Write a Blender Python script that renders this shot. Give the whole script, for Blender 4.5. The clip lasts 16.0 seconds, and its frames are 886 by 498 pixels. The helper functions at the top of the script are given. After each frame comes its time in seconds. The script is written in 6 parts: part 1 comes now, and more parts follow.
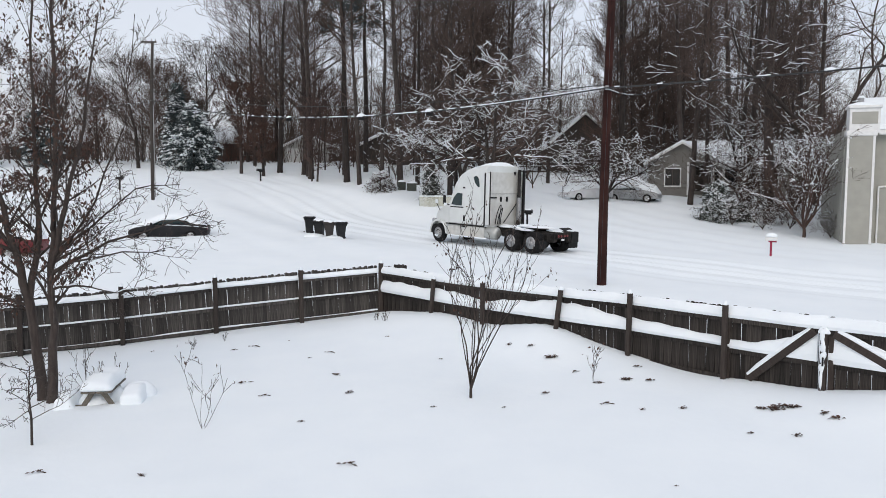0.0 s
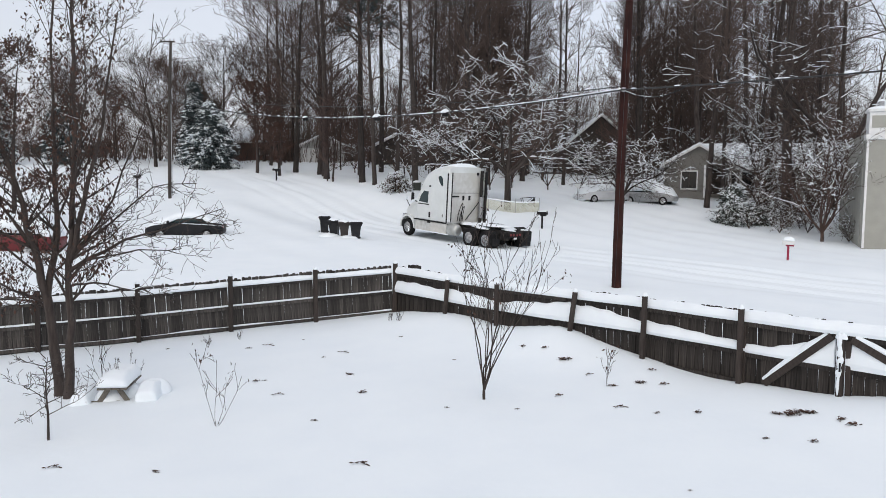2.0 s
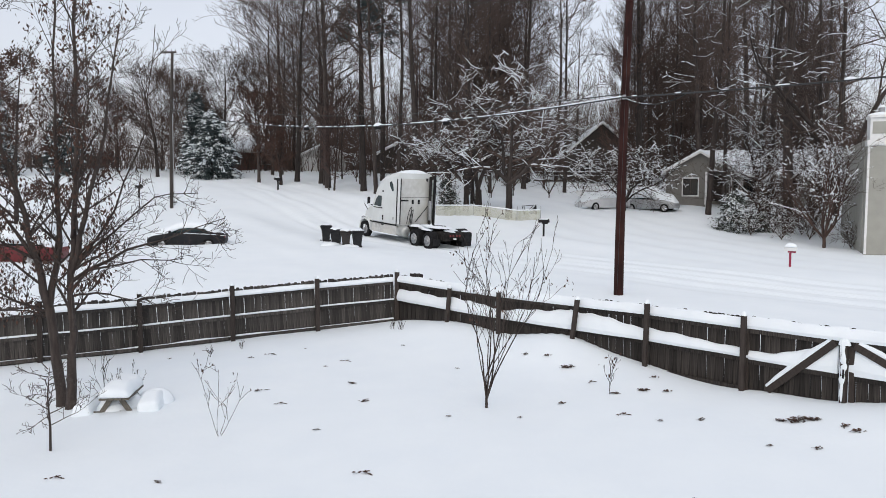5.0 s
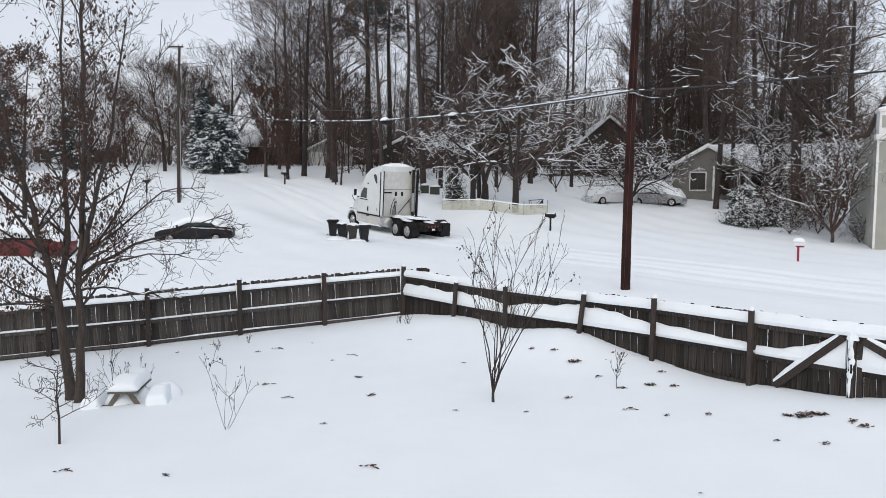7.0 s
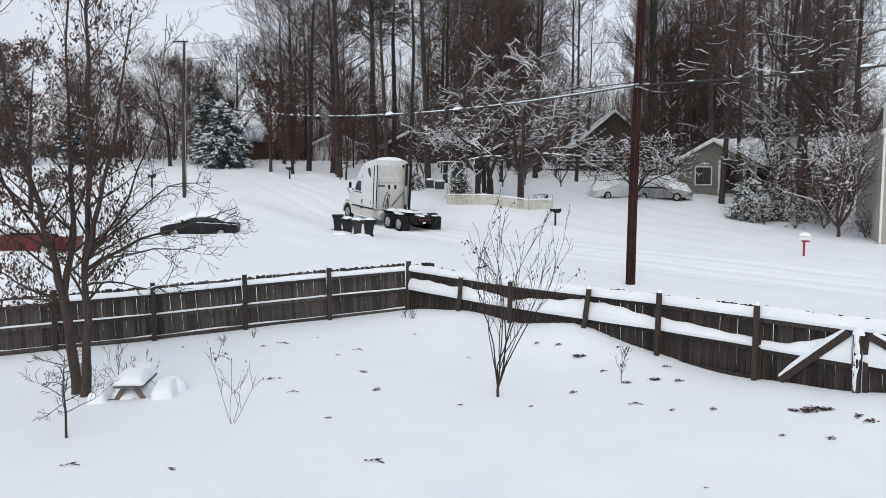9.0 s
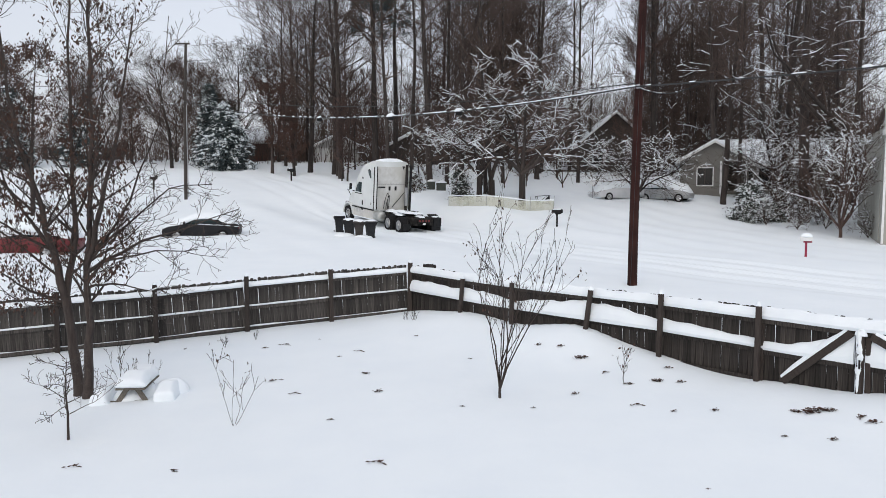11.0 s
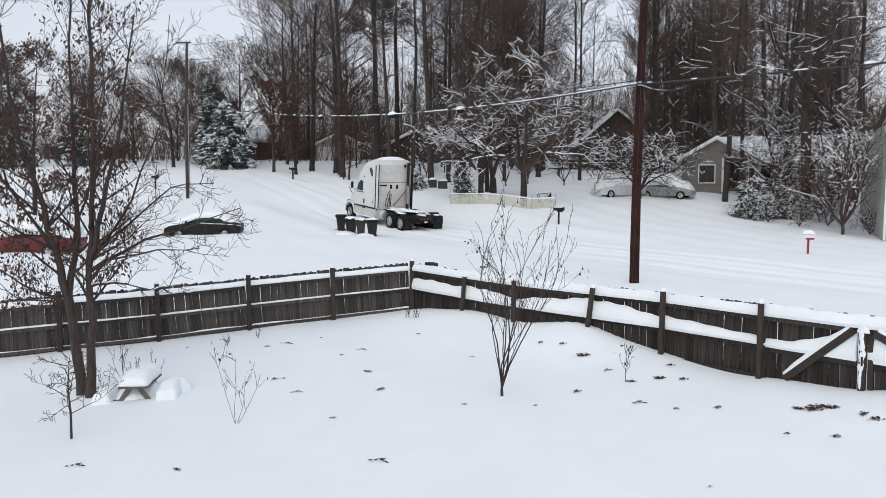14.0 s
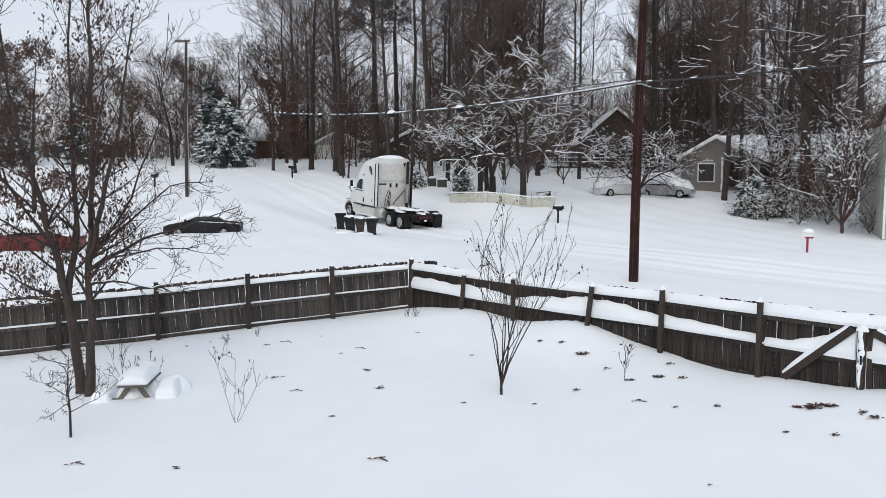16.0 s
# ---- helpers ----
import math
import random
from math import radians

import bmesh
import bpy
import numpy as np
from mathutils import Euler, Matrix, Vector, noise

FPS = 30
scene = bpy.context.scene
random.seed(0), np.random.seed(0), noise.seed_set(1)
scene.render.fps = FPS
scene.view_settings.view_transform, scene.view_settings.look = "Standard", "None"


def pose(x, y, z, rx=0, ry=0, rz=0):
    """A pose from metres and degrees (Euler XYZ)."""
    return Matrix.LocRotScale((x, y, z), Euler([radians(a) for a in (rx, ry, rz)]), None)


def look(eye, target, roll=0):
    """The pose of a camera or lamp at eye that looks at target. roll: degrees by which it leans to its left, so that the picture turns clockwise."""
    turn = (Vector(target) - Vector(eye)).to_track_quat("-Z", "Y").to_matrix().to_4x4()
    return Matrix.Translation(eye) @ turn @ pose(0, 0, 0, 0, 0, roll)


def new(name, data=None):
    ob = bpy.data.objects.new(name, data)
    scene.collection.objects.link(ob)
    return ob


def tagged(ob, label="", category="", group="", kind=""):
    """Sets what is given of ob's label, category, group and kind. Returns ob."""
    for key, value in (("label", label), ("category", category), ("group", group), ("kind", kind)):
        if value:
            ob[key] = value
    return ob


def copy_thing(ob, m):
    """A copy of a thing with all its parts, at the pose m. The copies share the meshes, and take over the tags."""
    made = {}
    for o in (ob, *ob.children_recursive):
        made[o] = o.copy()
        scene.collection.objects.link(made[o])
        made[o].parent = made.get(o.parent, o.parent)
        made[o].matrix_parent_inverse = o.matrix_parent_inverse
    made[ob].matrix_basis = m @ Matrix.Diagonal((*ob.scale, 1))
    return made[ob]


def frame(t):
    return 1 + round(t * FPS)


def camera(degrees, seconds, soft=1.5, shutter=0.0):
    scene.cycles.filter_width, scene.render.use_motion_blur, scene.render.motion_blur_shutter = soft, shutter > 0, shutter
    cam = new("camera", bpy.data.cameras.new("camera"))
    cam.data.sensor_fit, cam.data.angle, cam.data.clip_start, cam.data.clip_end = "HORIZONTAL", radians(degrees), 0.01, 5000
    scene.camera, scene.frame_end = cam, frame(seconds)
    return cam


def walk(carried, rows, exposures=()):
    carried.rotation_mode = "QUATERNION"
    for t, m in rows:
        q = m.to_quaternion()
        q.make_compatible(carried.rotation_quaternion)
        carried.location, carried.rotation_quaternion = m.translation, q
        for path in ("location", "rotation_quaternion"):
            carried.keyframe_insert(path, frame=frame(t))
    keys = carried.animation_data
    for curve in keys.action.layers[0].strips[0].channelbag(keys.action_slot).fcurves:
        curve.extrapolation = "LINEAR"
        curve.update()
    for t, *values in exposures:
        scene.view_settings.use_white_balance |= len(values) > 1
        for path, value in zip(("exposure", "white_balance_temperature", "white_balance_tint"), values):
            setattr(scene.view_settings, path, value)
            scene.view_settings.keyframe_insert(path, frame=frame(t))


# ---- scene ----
import itertools

cam = camera(60, 16.0, soft=0.8)
PATH = [
    (0.0, pose(0, 0, 4.0, 85.399, -0.195, -2.257)),
    (0.5, pose(0, 0, 4.0, 85.482, -0.634, -2.130)),
    (1.0, pose(0, 0, 4.0, 85.500, -0.458, -1.683)),
    (1.5, pose(0, 0, 4.0, 85.522, -0.480, -1.232)),
    (2.0, pose(0, 0, 4.0, 85.452, -0.653, -1.139)),
    (2.5, pose(0, 0, 4.0, 85.725, -0.556, -1.240)),
    (3.0, pose(0, 0, 4.0, 86.086, -0.437, -1.238)),
    (3.5, pose(0, 0, 4.0, 86.342, -0.438, -1.171)),
    (4.0, pose(0, 0, 4.0, 86.358, -0.393, -1.147)),
    (6.5, pose(0, 0, 4.0, 85.545, -0.310, -0.705)),
    (7.0, pose(0, 0, 4.0, 85.652, -0.320, -0.542)),
    (7.5, pose(0, 0, 4.0, 85.524, -0.346, -0.399)),
    (8.0, pose(0, 0, 4.0, 85.333, -0.326, -0.292)),
    (8.5, pose(0, 0, 4.0, 85.254, -0.262, -0.210)),
    (9.0, pose(0, 0, 4.0, 85.259, -0.278, -0.184)),
    (11.5, pose(0, 0, 4.0, 85.370, -0.116, -0.028)),
    (12.0, pose(0, 0, 4.0, 85.365, -0.090, 0.024)),
    (12.5, pose(0, 0, 4.0, 85.366, -0.079, 0.028)),
    (13.0, pose(0, 0, 4.0, 85.366, -0.080, 0.033)),
    (13.5, pose(0, 0, 4.0, 85.250, -0.037, 0.082)),
    (14.0, pose(0, 0, 4.0, 85.220, 0.024, 0.043)),
    (14.5, pose(0, 0, 4.0, 85.215, 0.039, 0.055)),
    (15.0, pose(0, 0, 4.0, 85.197, 0.014, 0.024)),
    (15.5, pose(0, 0, 4.0, 85.156, 0.022, 0.017)),
    (16.0, pose(0, 0, 4.0, 85.117, 0.000, -0.000)),
]
walk(cam, PATH)

# ---------------------------------------------------------------- light
world = bpy.data.worlds.new("winter_sky")
scene.world = world
world.use_nodes = True
wn, wl = world.node_tree.nodes, world.node_tree.links
wn.clear()
sky = wn.new("ShaderNodeTexSky")
sky.sky_type, sky.sun_disc = "NISHITA", False
sky.sun_elevation, sky.sun_rotation = radians(38), radians(200)
sky.air_density, sky.dust_density = 1.0, 4.0
sky_bg = wn.new("ShaderNodeBackground")
sky_bg.inputs["Strength"].default_value = 0.05
wl.new(sky.outputs["Color"], sky_bg.inputs["Color"])
coord = wn.new("ShaderNodeTexCoord")
cloud = wn.new("ShaderNodeTexNoise")
cloud.inputs["Scale"].default_value, cloud.inputs["Detail"].default_value = 2.2, 5
squash = wn.new("ShaderNodeMapping")
squash.inputs["Scale"].default_value = (1, 1, 3)
wl.new(coord.outputs["Generated"], squash.inputs["Vector"])
wl.new(squash.outputs["Vector"], cloud.inputs["Vector"])
ramp = wn.new("ShaderNodeValToRGB")
ramp.color_ramp.elements[0].position, ramp.color_ramp.elements[0].color = 0.3, (0.70, 0.712, 0.768, 1)
ramp.color_ramp.elements[1].position, ramp.color_ramp.elements[1].color = 0.7, (0.795, 0.803, 0.853, 1)
wl.new(cloud.outputs["Fac"], ramp.inputs["Fac"])
cloud_bg = wn.new("ShaderNodeBackground")
cloud_bg.inputs["Strength"].default_value = 0.825
wl.new(ramp.outputs["Color"], cloud_bg.inputs["Color"])
both = wn.new("ShaderNodeAddShader")
wl.new(sky_bg.outputs[0], both.inputs[0])
wl.new(cloud_bg.outputs[0], both.inputs[1])
world_out = wn.new("ShaderNodeOutputWorld")
wl.new(both.outputs[0], world_out.inputs["Surface"])

sun_data = bpy.data.lights.new("sun", "SUN")
sun_data.energy, sun_data.angle, sun_data.color = 0.45, radians(25), (1.0, 0.97, 0.93)
sun = new("sun", sun_data)
sun.matrix_world = look((12, -30, 40), (0, 20, 0))
scene.view_settings.exposure = 0.0


# ---------------------------------------------------------------- materials
def material(name, color, rough=0.7, metal=0.0, alt=None, scale=6.0, stretch=(1, 1, 1), bump=0.0, bump_scale=None,
             grime=None, per_object=0.0, spec=0.5):
    """Colour with variation at two scales, a bump of its own and, if wanted, a shift from object to object."""
    m = bpy.data.materials.new(name)
    m.use_nodes = True
    nodes, links = m.node_tree.nodes, m.node_tree.links
    bsdf = nodes["Principled BSDF"]
    bsdf.inputs["Roughness"].default_value, bsdf.inputs["Metallic"].default_value = rough, metal
    bsdf.inputs["Specular IOR Level"].default_value = spec
    tex = nodes.new("ShaderNodeTexCoord")
    mp = nodes.new("ShaderNodeMapping")
    mp.inputs["Scale"].default_value = stretch
    links.new(tex.outputs["Object"], mp.inputs["Vector"])
    fine = nodes.new("ShaderNodeTexNoise")
    fine.inputs["Scale"].default_value, fine.inputs["Detail"].default_value = scale, 6
    links.new(mp.outputs["Vector"], fine.inputs["Vector"])
    mix = nodes.new("ShaderNodeMix")
    mix.data_type = "RGBA"
    mix.inputs["A"].default_value = (*color, 1)
    mix.inputs["B"].default_value = (*(alt or [c * 0.75 for c in color]), 1)
    span = nodes.new("ShaderNodeMapRange")
    span.inputs["From Min"].default_value, span.inputs["From Max"].default_value = 0.35, 0.68
    links.new(fine.outputs["Fac"], span.inputs["Value"])
    links.new(span.outputs["Result"], mix.inputs["Factor"])
    out = mix.outputs["Result"]
    if grime:
        big = nodes.new("ShaderNodeTexNoise")
        big.inputs["Scale"].default_value, big.inputs["Detail"].default_value = scale * 0.17, 3
        links.new(tex.outputs["Object"], big.inputs["Vector"])
        span2 = nodes.new("ShaderNodeMapRange")
        span2.inputs["From Min"].default_value, span2.inputs["From Max"].default_value = 0.45, 0.72
        links.new(big.outputs["Fac"], span2.inputs["Value"])
        mix2 = nodes.new("ShaderNodeMix")
        mix2.data_type = "RGBA"
        links.new(span2.outputs["Result"], mix2.inputs["Factor"])
        links.new(out, mix2.inputs["A"])
        mix2.inputs["B"].default_value = (*grime, 1)
        out = mix2.outputs["Result"]
    if per_object:
        info = nodes.new("ShaderNodeObjectInfo")
        val = nodes.new("ShaderNodeMapRange")
        val.inputs["To Min"].default_value, val.inputs["To Max"].default_value = 1 - per_object, 1 + per_object
        links.new(info.outputs["Random"], val.inputs["Value"])
        hsv = nodes.new("ShaderNodeHueSaturation")
        links.new(val.outputs["Result"], hsv.inputs["Value"])
        links.new(out, hsv.inputs["Color"])
        out = hsv.outputs["Color"]
    links.new(out, bsdf.inputs["Base Color"])
    if bump:
        bn = nodes.new("ShaderNodeBump")
        bn.inputs["Strength"].default_value, bn.inputs["Distance"].default_value = bump, 0.02
        src = fine
        if bump_scale:
            src = nodes.new("ShaderNodeTexNoise")
            src.inputs["Scale"].default_value, src.inputs["Detail"].default_value = bump_scale, 5
            links.new(mp.outputs["Vector"], src.inputs["Vector"])
        links.new(src.outputs["Fac"], bn.inputs["Height"])
        links.new(bn.outputs["Normal"], bsdf.inputs["Normal"])
    return m


def clear_glass(name, tint):
    m = bpy.data.materials.new(name)
    m.use_nodes = True
    b = m.node_tree.nodes["Principled BSDF"]
    b.inputs["Base Color"].default_value = (*tint, 1)
    b.inputs["Roughness"].default_value = 0.06
    b.inputs["Specular IOR Level"].default_value = 0.4
    return m


SNOW = material("snow", (0.825, 0.875, 0.905), 0.75, alt=(0.79, 0.84, 0.88), scale=3.0, bump=0.25, bump_scale=16, spec=0.25)
SNOW_GROUND = material("snow_ground", (0.82, 0.872, 0.90), 0.8, alt=(0.795, 0.85, 0.885), scale=0.8, bump=0.35, bump_scale=5, spec=0.2)
BARK = material("bark", (0.022, 0.0165, 0.0145), 0.9, alt=(0.05, 0.04, 0.036), scale=9, stretch=(1, 1, 0.25), bump=0.6, per_object=0.35)
BARK_YARD = material("bark_yard", (0.03, 0.022, 0.019), 0.9, alt=(0.06, 0.046, 0.04), scale=14, stretch=(1, 1, 0.25), bump=0.7)
BARK_TAN = material("bark_tan", (0.085, 0.05, 0.04), 0.85, alt=(0.05, 0.034, 0.029), scale=7, stretch=(1, 1, 0.3), bump=0.3)
TWIG = material("twig", (0.055, 0.037, 0.03), 0.9, alt=(0.082, 0.059, 0.05), scale=3, per_object=0.35)
TWIG_RED = material("twig_red", (0.06, 0.034, 0.027), 0.9, alt=(0.08, 0.05, 0.042), scale=3, per_object=0.25)
LEAF_DRY = material("leaf_dry", (0.078, 0.036, 0.023), 0.8, alt=(0.034, 0.021, 0.017), scale=2.5)
NEEDLE = material("needle", (0.028, 0.042, 0.043), 0.8, alt=(0.055, 0.074, 0.078), scale=3)
LEAF_GREEN = material("leaf_green", (0.034, 0.045, 0.038), 0.6, alt=(0.065, 0.076, 0.066), scale=3)
FENCE = material("fence_wood", (0.074, 0.066, 0.06), 0.9, alt=(0.014, 0.0125, 0.0115), scale=6, stretch=(7, 7, 0.3), bump=0.6, per_object=0.48)
# right run and gate face away: their shade is put into a darker wood colour
FENCE_SHADED = material("shaded_fence_wood", (0.05, 0.043, 0.038), 0.85, alt=(0.0105, 0.009, 0.0085), scale=6, stretch=(7, 7, 0.3), bump=0.6, per_object=0.45, spec=0.3)
FENCE_POST = material("fence_post_wood", (0.027, 0.020, 0.017), 0.9, alt=(0.046, 0.036, 0.031), scale=8, stretch=(3, 3, 0.4), bump=0.5, per_object=0.2)
POLE = material("pole_wood", (0.034, 0.012, 0.0105), 0.9, alt=(0.018, 0.009, 0.008), scale=9, stretch=(4, 4, 0.1), bump=0.8, grime=(0.05, 0.02, 0.016), spec=0.2)
POLE_FAR = material("pole_wood_grey", (0.06, 0.05, 0.045), 0.9, alt=(0.04, 0.034, 0.03), scale=5, stretch=(4, 4, 0.12), bump=0.4)
CABLE = material("cable", (0.03, 0.03, 0.032), 0.6)
STEEL = material("galvanised_steel", (0.4, 0.41, 0.42), 0.45, 0.8, scale=12)
PAINT = material("truck_paint", (0.66, 0.69, 0.69), 0.35, alt=(0.6, 0.63, 0.625), scale=1.6, grime=(0.52, 0.54, 0.52))
PAINT_DIRTY = material("truck_side_skirt", (0.58, 0.59, 0.575), 0.5, alt=(0.36, 0.36, 0.345), scale=3.5, grime=(0.55, 0.54, 0.5))
SEAM = material("panel_seam", (0.2, 0.2, 0.19), 0.6)
BLACK = material("black_plastic", (0.008, 0.008, 0.009), 0.6, alt=(0.018, 0.018, 0.019), scale=5, spec=0.2)
RUBBER = material("tyre_rubber", (0.008, 0.008, 0.0085), 0.9, alt=(0.018, 0.018, 0.019), scale=9, bump=0.3, spec=0.15)
ALLOY = material("wheel_alloy", (0.5, 0.51, 0.52), 0.5, 0.2, alt=(0.16, 0.16, 0.165), scale=7)
FRAME = material("chassis_steel", (0.012, 0.0115, 0.011), 0.8, alt=(0.035, 0.032, 0.03), scale=6, spec=0.2)
TANK = material("tank_aluminium", (0.5, 0.51, 0.49), 0.4, 0.6, alt=(0.36, 0.37, 0.35), scale=3)
CHROME = material("chrome", (0.6, 0.61, 0.62), 0.2, 1.0)
RED_LENS = material("red_lens", (0.16, 0.015, 0.018), 0.3)
GLASS = clear_glass("dark_glass", (0.015, 0.03, 0.032))
WINDOW = clear_glass("window_glass", (0.012, 0.013, 0.014))
CAR_BLACK = material("car_paint_black", (0.012, 0.013, 0.015), 0.5, alt=(0.02, 0.02, 0.023), scale=2, spec=0.2)
CAR_RED = material("car_paint_maroon", (0.14, 0.012, 0.015), 0.35, alt=(0.10, 0.01, 0.012), scale=2)
CAR_WHITE = material("car_paint_white", (0.62, 0.63, 0.65), 0.35, alt=(0.55, 0.56, 0.58), scale=2)
CAR_SILVER = material("car_paint_silver", (0.36, 0.37, 0.38), 0.35, 0.4, alt=(0.30, 0.31, 0.32), scale=2)
# greyer than PAINT: the rear wall's shade is in the colour, along with grime
PAINT_SHADED_GRIMY = material("shaded_grimy_white_paint", (0.60, 0.605, 0.59), 0.5, alt=(0.5, 0.5, 0.475), scale=3.2, grime=(0.47, 0.465, 0.42), bump=0.05)
BIN = material("bin_plastic", (0.013, 0.014, 0.016), 0.6, alt=(0.022, 0.023, 0.025), scale=5, spec=0.25)
BIN_BROWN = material("bin_plastic_brown", (0.028, 0.022, 0.02), 0.55, alt=(0.035, 0.03, 0.028), scale=5)
MAIL_RED = material("mailbox_red", (0.28, 0.012, 0.05), 0.55, alt=(0.22, 0.012, 0.04), scale=6)
NET = material("yellow_netting", (0.5, 0.51, 0.41), 0.7, alt=(0.66, 0.67, 0.6), scale=4, grime=(0.74, 0.75, 0.71))
SIDING = material("grey_siding", (0.19, 0.185, 0.17), 0.8, alt=(0.165, 0.16, 0.148), scale=2)
SIDING_BEIGE = material("beige_siding", (0.345, 0.345, 0.31), 0.75, alt=(0.305, 0.305, 0.275), scale=1.5)
TRIM = material("white_trim", (0.72, 0.73, 0.73), 0.6, alt=(0.64, 0.65, 0.65), scale=4)
BRICK = material("brick_wall", (0.16, 0.075, 0.055), 0.9, alt=(0.11, 0.06, 0.05), scale=6)
DARK_WOOD = material("dark_siding", (0.05, 0.04, 0.035), 0.85, alt=(0.035, 0.03, 0.027), scale=4)
CREAM = material("cream_wall", (0.42, 0.42, 0.41), 0.8, alt=(0.36, 0.36, 0.355), scale=2)
GREEN_BOX = material("utility_green", (0.045, 0.055, 0.045), 0.6, alt=(0.03, 0.038, 0.032), scale=4)
TABLE_WOOD = material("grey_table_wood", (0.16, 0.145, 0.12), 0.85, alt=(0.09, 0.08, 0.068), scale=9, stretch=(0.4, 3, 3), bump=0.4)
FABRIC = material("dark_fabric", (0.035, 0.038, 0.042), 0.9, alt=(0.06, 0.062, 0.066), scale=8)


# ---------------------------------------------------------------- mesh helpers
def thing(name, m, label, category, group="", kind=""):
    ob = new(name)
    ob.empty_display_size = 0.2
    ob.matrix_basis = m
    return tagged(ob, label, category, group, kind)


def part(name, bm, mat, parent, label="", smooth=False):
    me = bpy.data.meshes.new(name)
    bm.to_mesh(me)
    bm.free()
    return mesh_part(name, me, mat, parent, label, smooth)


def mesh_part(name, me, mat, parent, label="", smooth=False):
    if not me.materials:
        me.materials.append(mat)
    if smooth:
        me.shade_smooth()
    ob = new(name, me)
    ob.parent = parent
    if label:
        ob["label"] = label
    return ob


def box(x0, x1, y0, y1, z0, z1, bevel=0.0, m=None, bm=None):
    bm = bm or bmesh.new()
    r = bmesh.ops.create_cube(bm, size=1.0, matrix=(m or Matrix()) @ Matrix.Translation(((x0 + x1) / 2, (y0 + y1) / 2, (z0 + z1) / 2))
                              @ Matrix.Diagonal((x1 - x0, y1 - y0, z1 - z0, 1)))
    if bevel:
        edges = {e for v in r["verts"] for e in v.link_edges}
        bmesh.ops.bevel(bm, geom=list(edges), offset=bevel, segments=2, affect="EDGES", profile=0.5)
    return bm


def cyl(p, q, r, r2=None, n=12, bm=None, cap=True):
    bm = bm or bmesh.new()
    p, q = Vector(p), Vector(q)
    d = q - p
    m = Matrix.Translation((p + q) / 2) @ d.to_track_quat("Z", "Y").to_matrix().to_4x4()
    bmesh.ops.create_cone(bm, cap_ends=cap, segments=n, radius1=r, radius2=r if r2 is None else r2, depth=d.length, matrix=m)
    return bm


def tube_mesh(name, lines, sides=None):
    """Tapered tubes along polylines [(points, radii)], as one mesh."""
    verts, faces = [], []
    for pts, radii in lines:
        n = sides or (8 if radii[0] > 0.12 else 6 if radii[0] > 0.05 else 4 if radii[0] > 0.022 else 3)
        pts = [Vector(p) for p in pts]
        base = len(verts)
        for i, p in enumerate(pts):
            d = (pts[min(i + 1, len(pts) - 1)] - pts[max(i - 1, 0)])
            d = d.normalized() if d.length > 1e-9 else Vector((0, 0, 1))
            a = d.cross(Vector((1, 0, 0)) if abs(d.x) < 0.8 else Vector((0, 1, 0))).normalized()
            b = d.cross(a)
            for k in range(n):
                w = math.tau * k / n
                verts.append(p + (a * math.cos(w) + b * math.sin(w)) * radii[i])
        for i in range(len(pts) - 1):
            for k in range(n):
                k2 = (k + 1) % n
                faces.append((base + i * n + k, base + i * n + k2, base + (i + 1) * n + k2, base + (i + 1) * n + k))
        if n > 3:
            faces.append(tuple(base + (len(pts) - 1) * n + k for k in range(n)))
    me = bpy.data.meshes.new(name)
    me.from_pydata([tuple(v) for v in verts], [], faces)
    me.shade_smooth()
    return me


def loft(sections, cap=True):
    """A skin over rings of equal length."""
    bm = bmesh.new()
    rings = [[bm.verts.new(p) for p in s] for s in sections]
    n = len(rings[0])
    for a, b in zip(rings, rings[1:]):
        for k in range(n):
            bm.faces.new((a[k], a[(k + 1) % n], b[(k + 1) % n], b[k]))
    if cap:
        bm.faces.new(rings[0][::-1])
        bm.faces.new(rings[-1])
    bmesh.ops.recalc_face_normals(bm, faces=bm.faces)
    return bm


def heap(rx, ry, h, seed=0, rough=0.12, n=18, rows=7):
    """A rounded, uneven heap of snow on z = 0."""
    rng = random.Random(seed)
    ph = [rng.uniform(0, 6.28) for _ in range(4)]
    sec = []
    for j in range(rows):
        a = j / (rows - 1) * math.pi / 2
        ring = []
        for k in range(n):
            w = math.tau * k / n
            s = 1 + rough * (math.sin(2 * w + ph[0]) + 0.6 * math.sin(3 * w + ph[1]) + 0.4 * math.sin(5 * w + ph[2] + 2 * a))
            c = max(math.cos(a), 0.02)
            ring.append((rx * c * s * math.cos(w), ry * c * s * math.sin(w), h * math.sin(a) * (1 + 0.1 * math.sin(3 * w + ph[3]) * c)))
        sec.append(ring)
    return loft(sec)


# ---------------------------------------------------------------- ground
HILL_Y = (-200, 10, 22, 27, 36, 41, 46, 50, 54, 60, 68, 78, 90, 110, 150, 700)
HILL_Z = (0, 0, 0.1, 0.5, 0.95, 1.33, 1.68, 2.4, 3.0, 3.7, 4.7, 5.7, 6.9, 7.8, 9, 12)
ROAD = ((60, -4), (40, 9), (26, 19), (15, 28.8), (6.24, 37.5), (2.4, 42.4), (-1.3, 46.8), (-4.2, 50.7), (-5.35, 52.3), (-8, 56.5), (-11.5, 62), (-16, 70), (-21, 81), (-28, 100))
ROAD_Y = (28, 33, 37.5, 42, 46.2, 50.7, 52.3, 57, 62)
ROAD_Z = (0.5, 0.68, 0.86, 1.03, 1.30, 1.58, 1.76, 2.5, 3.4)

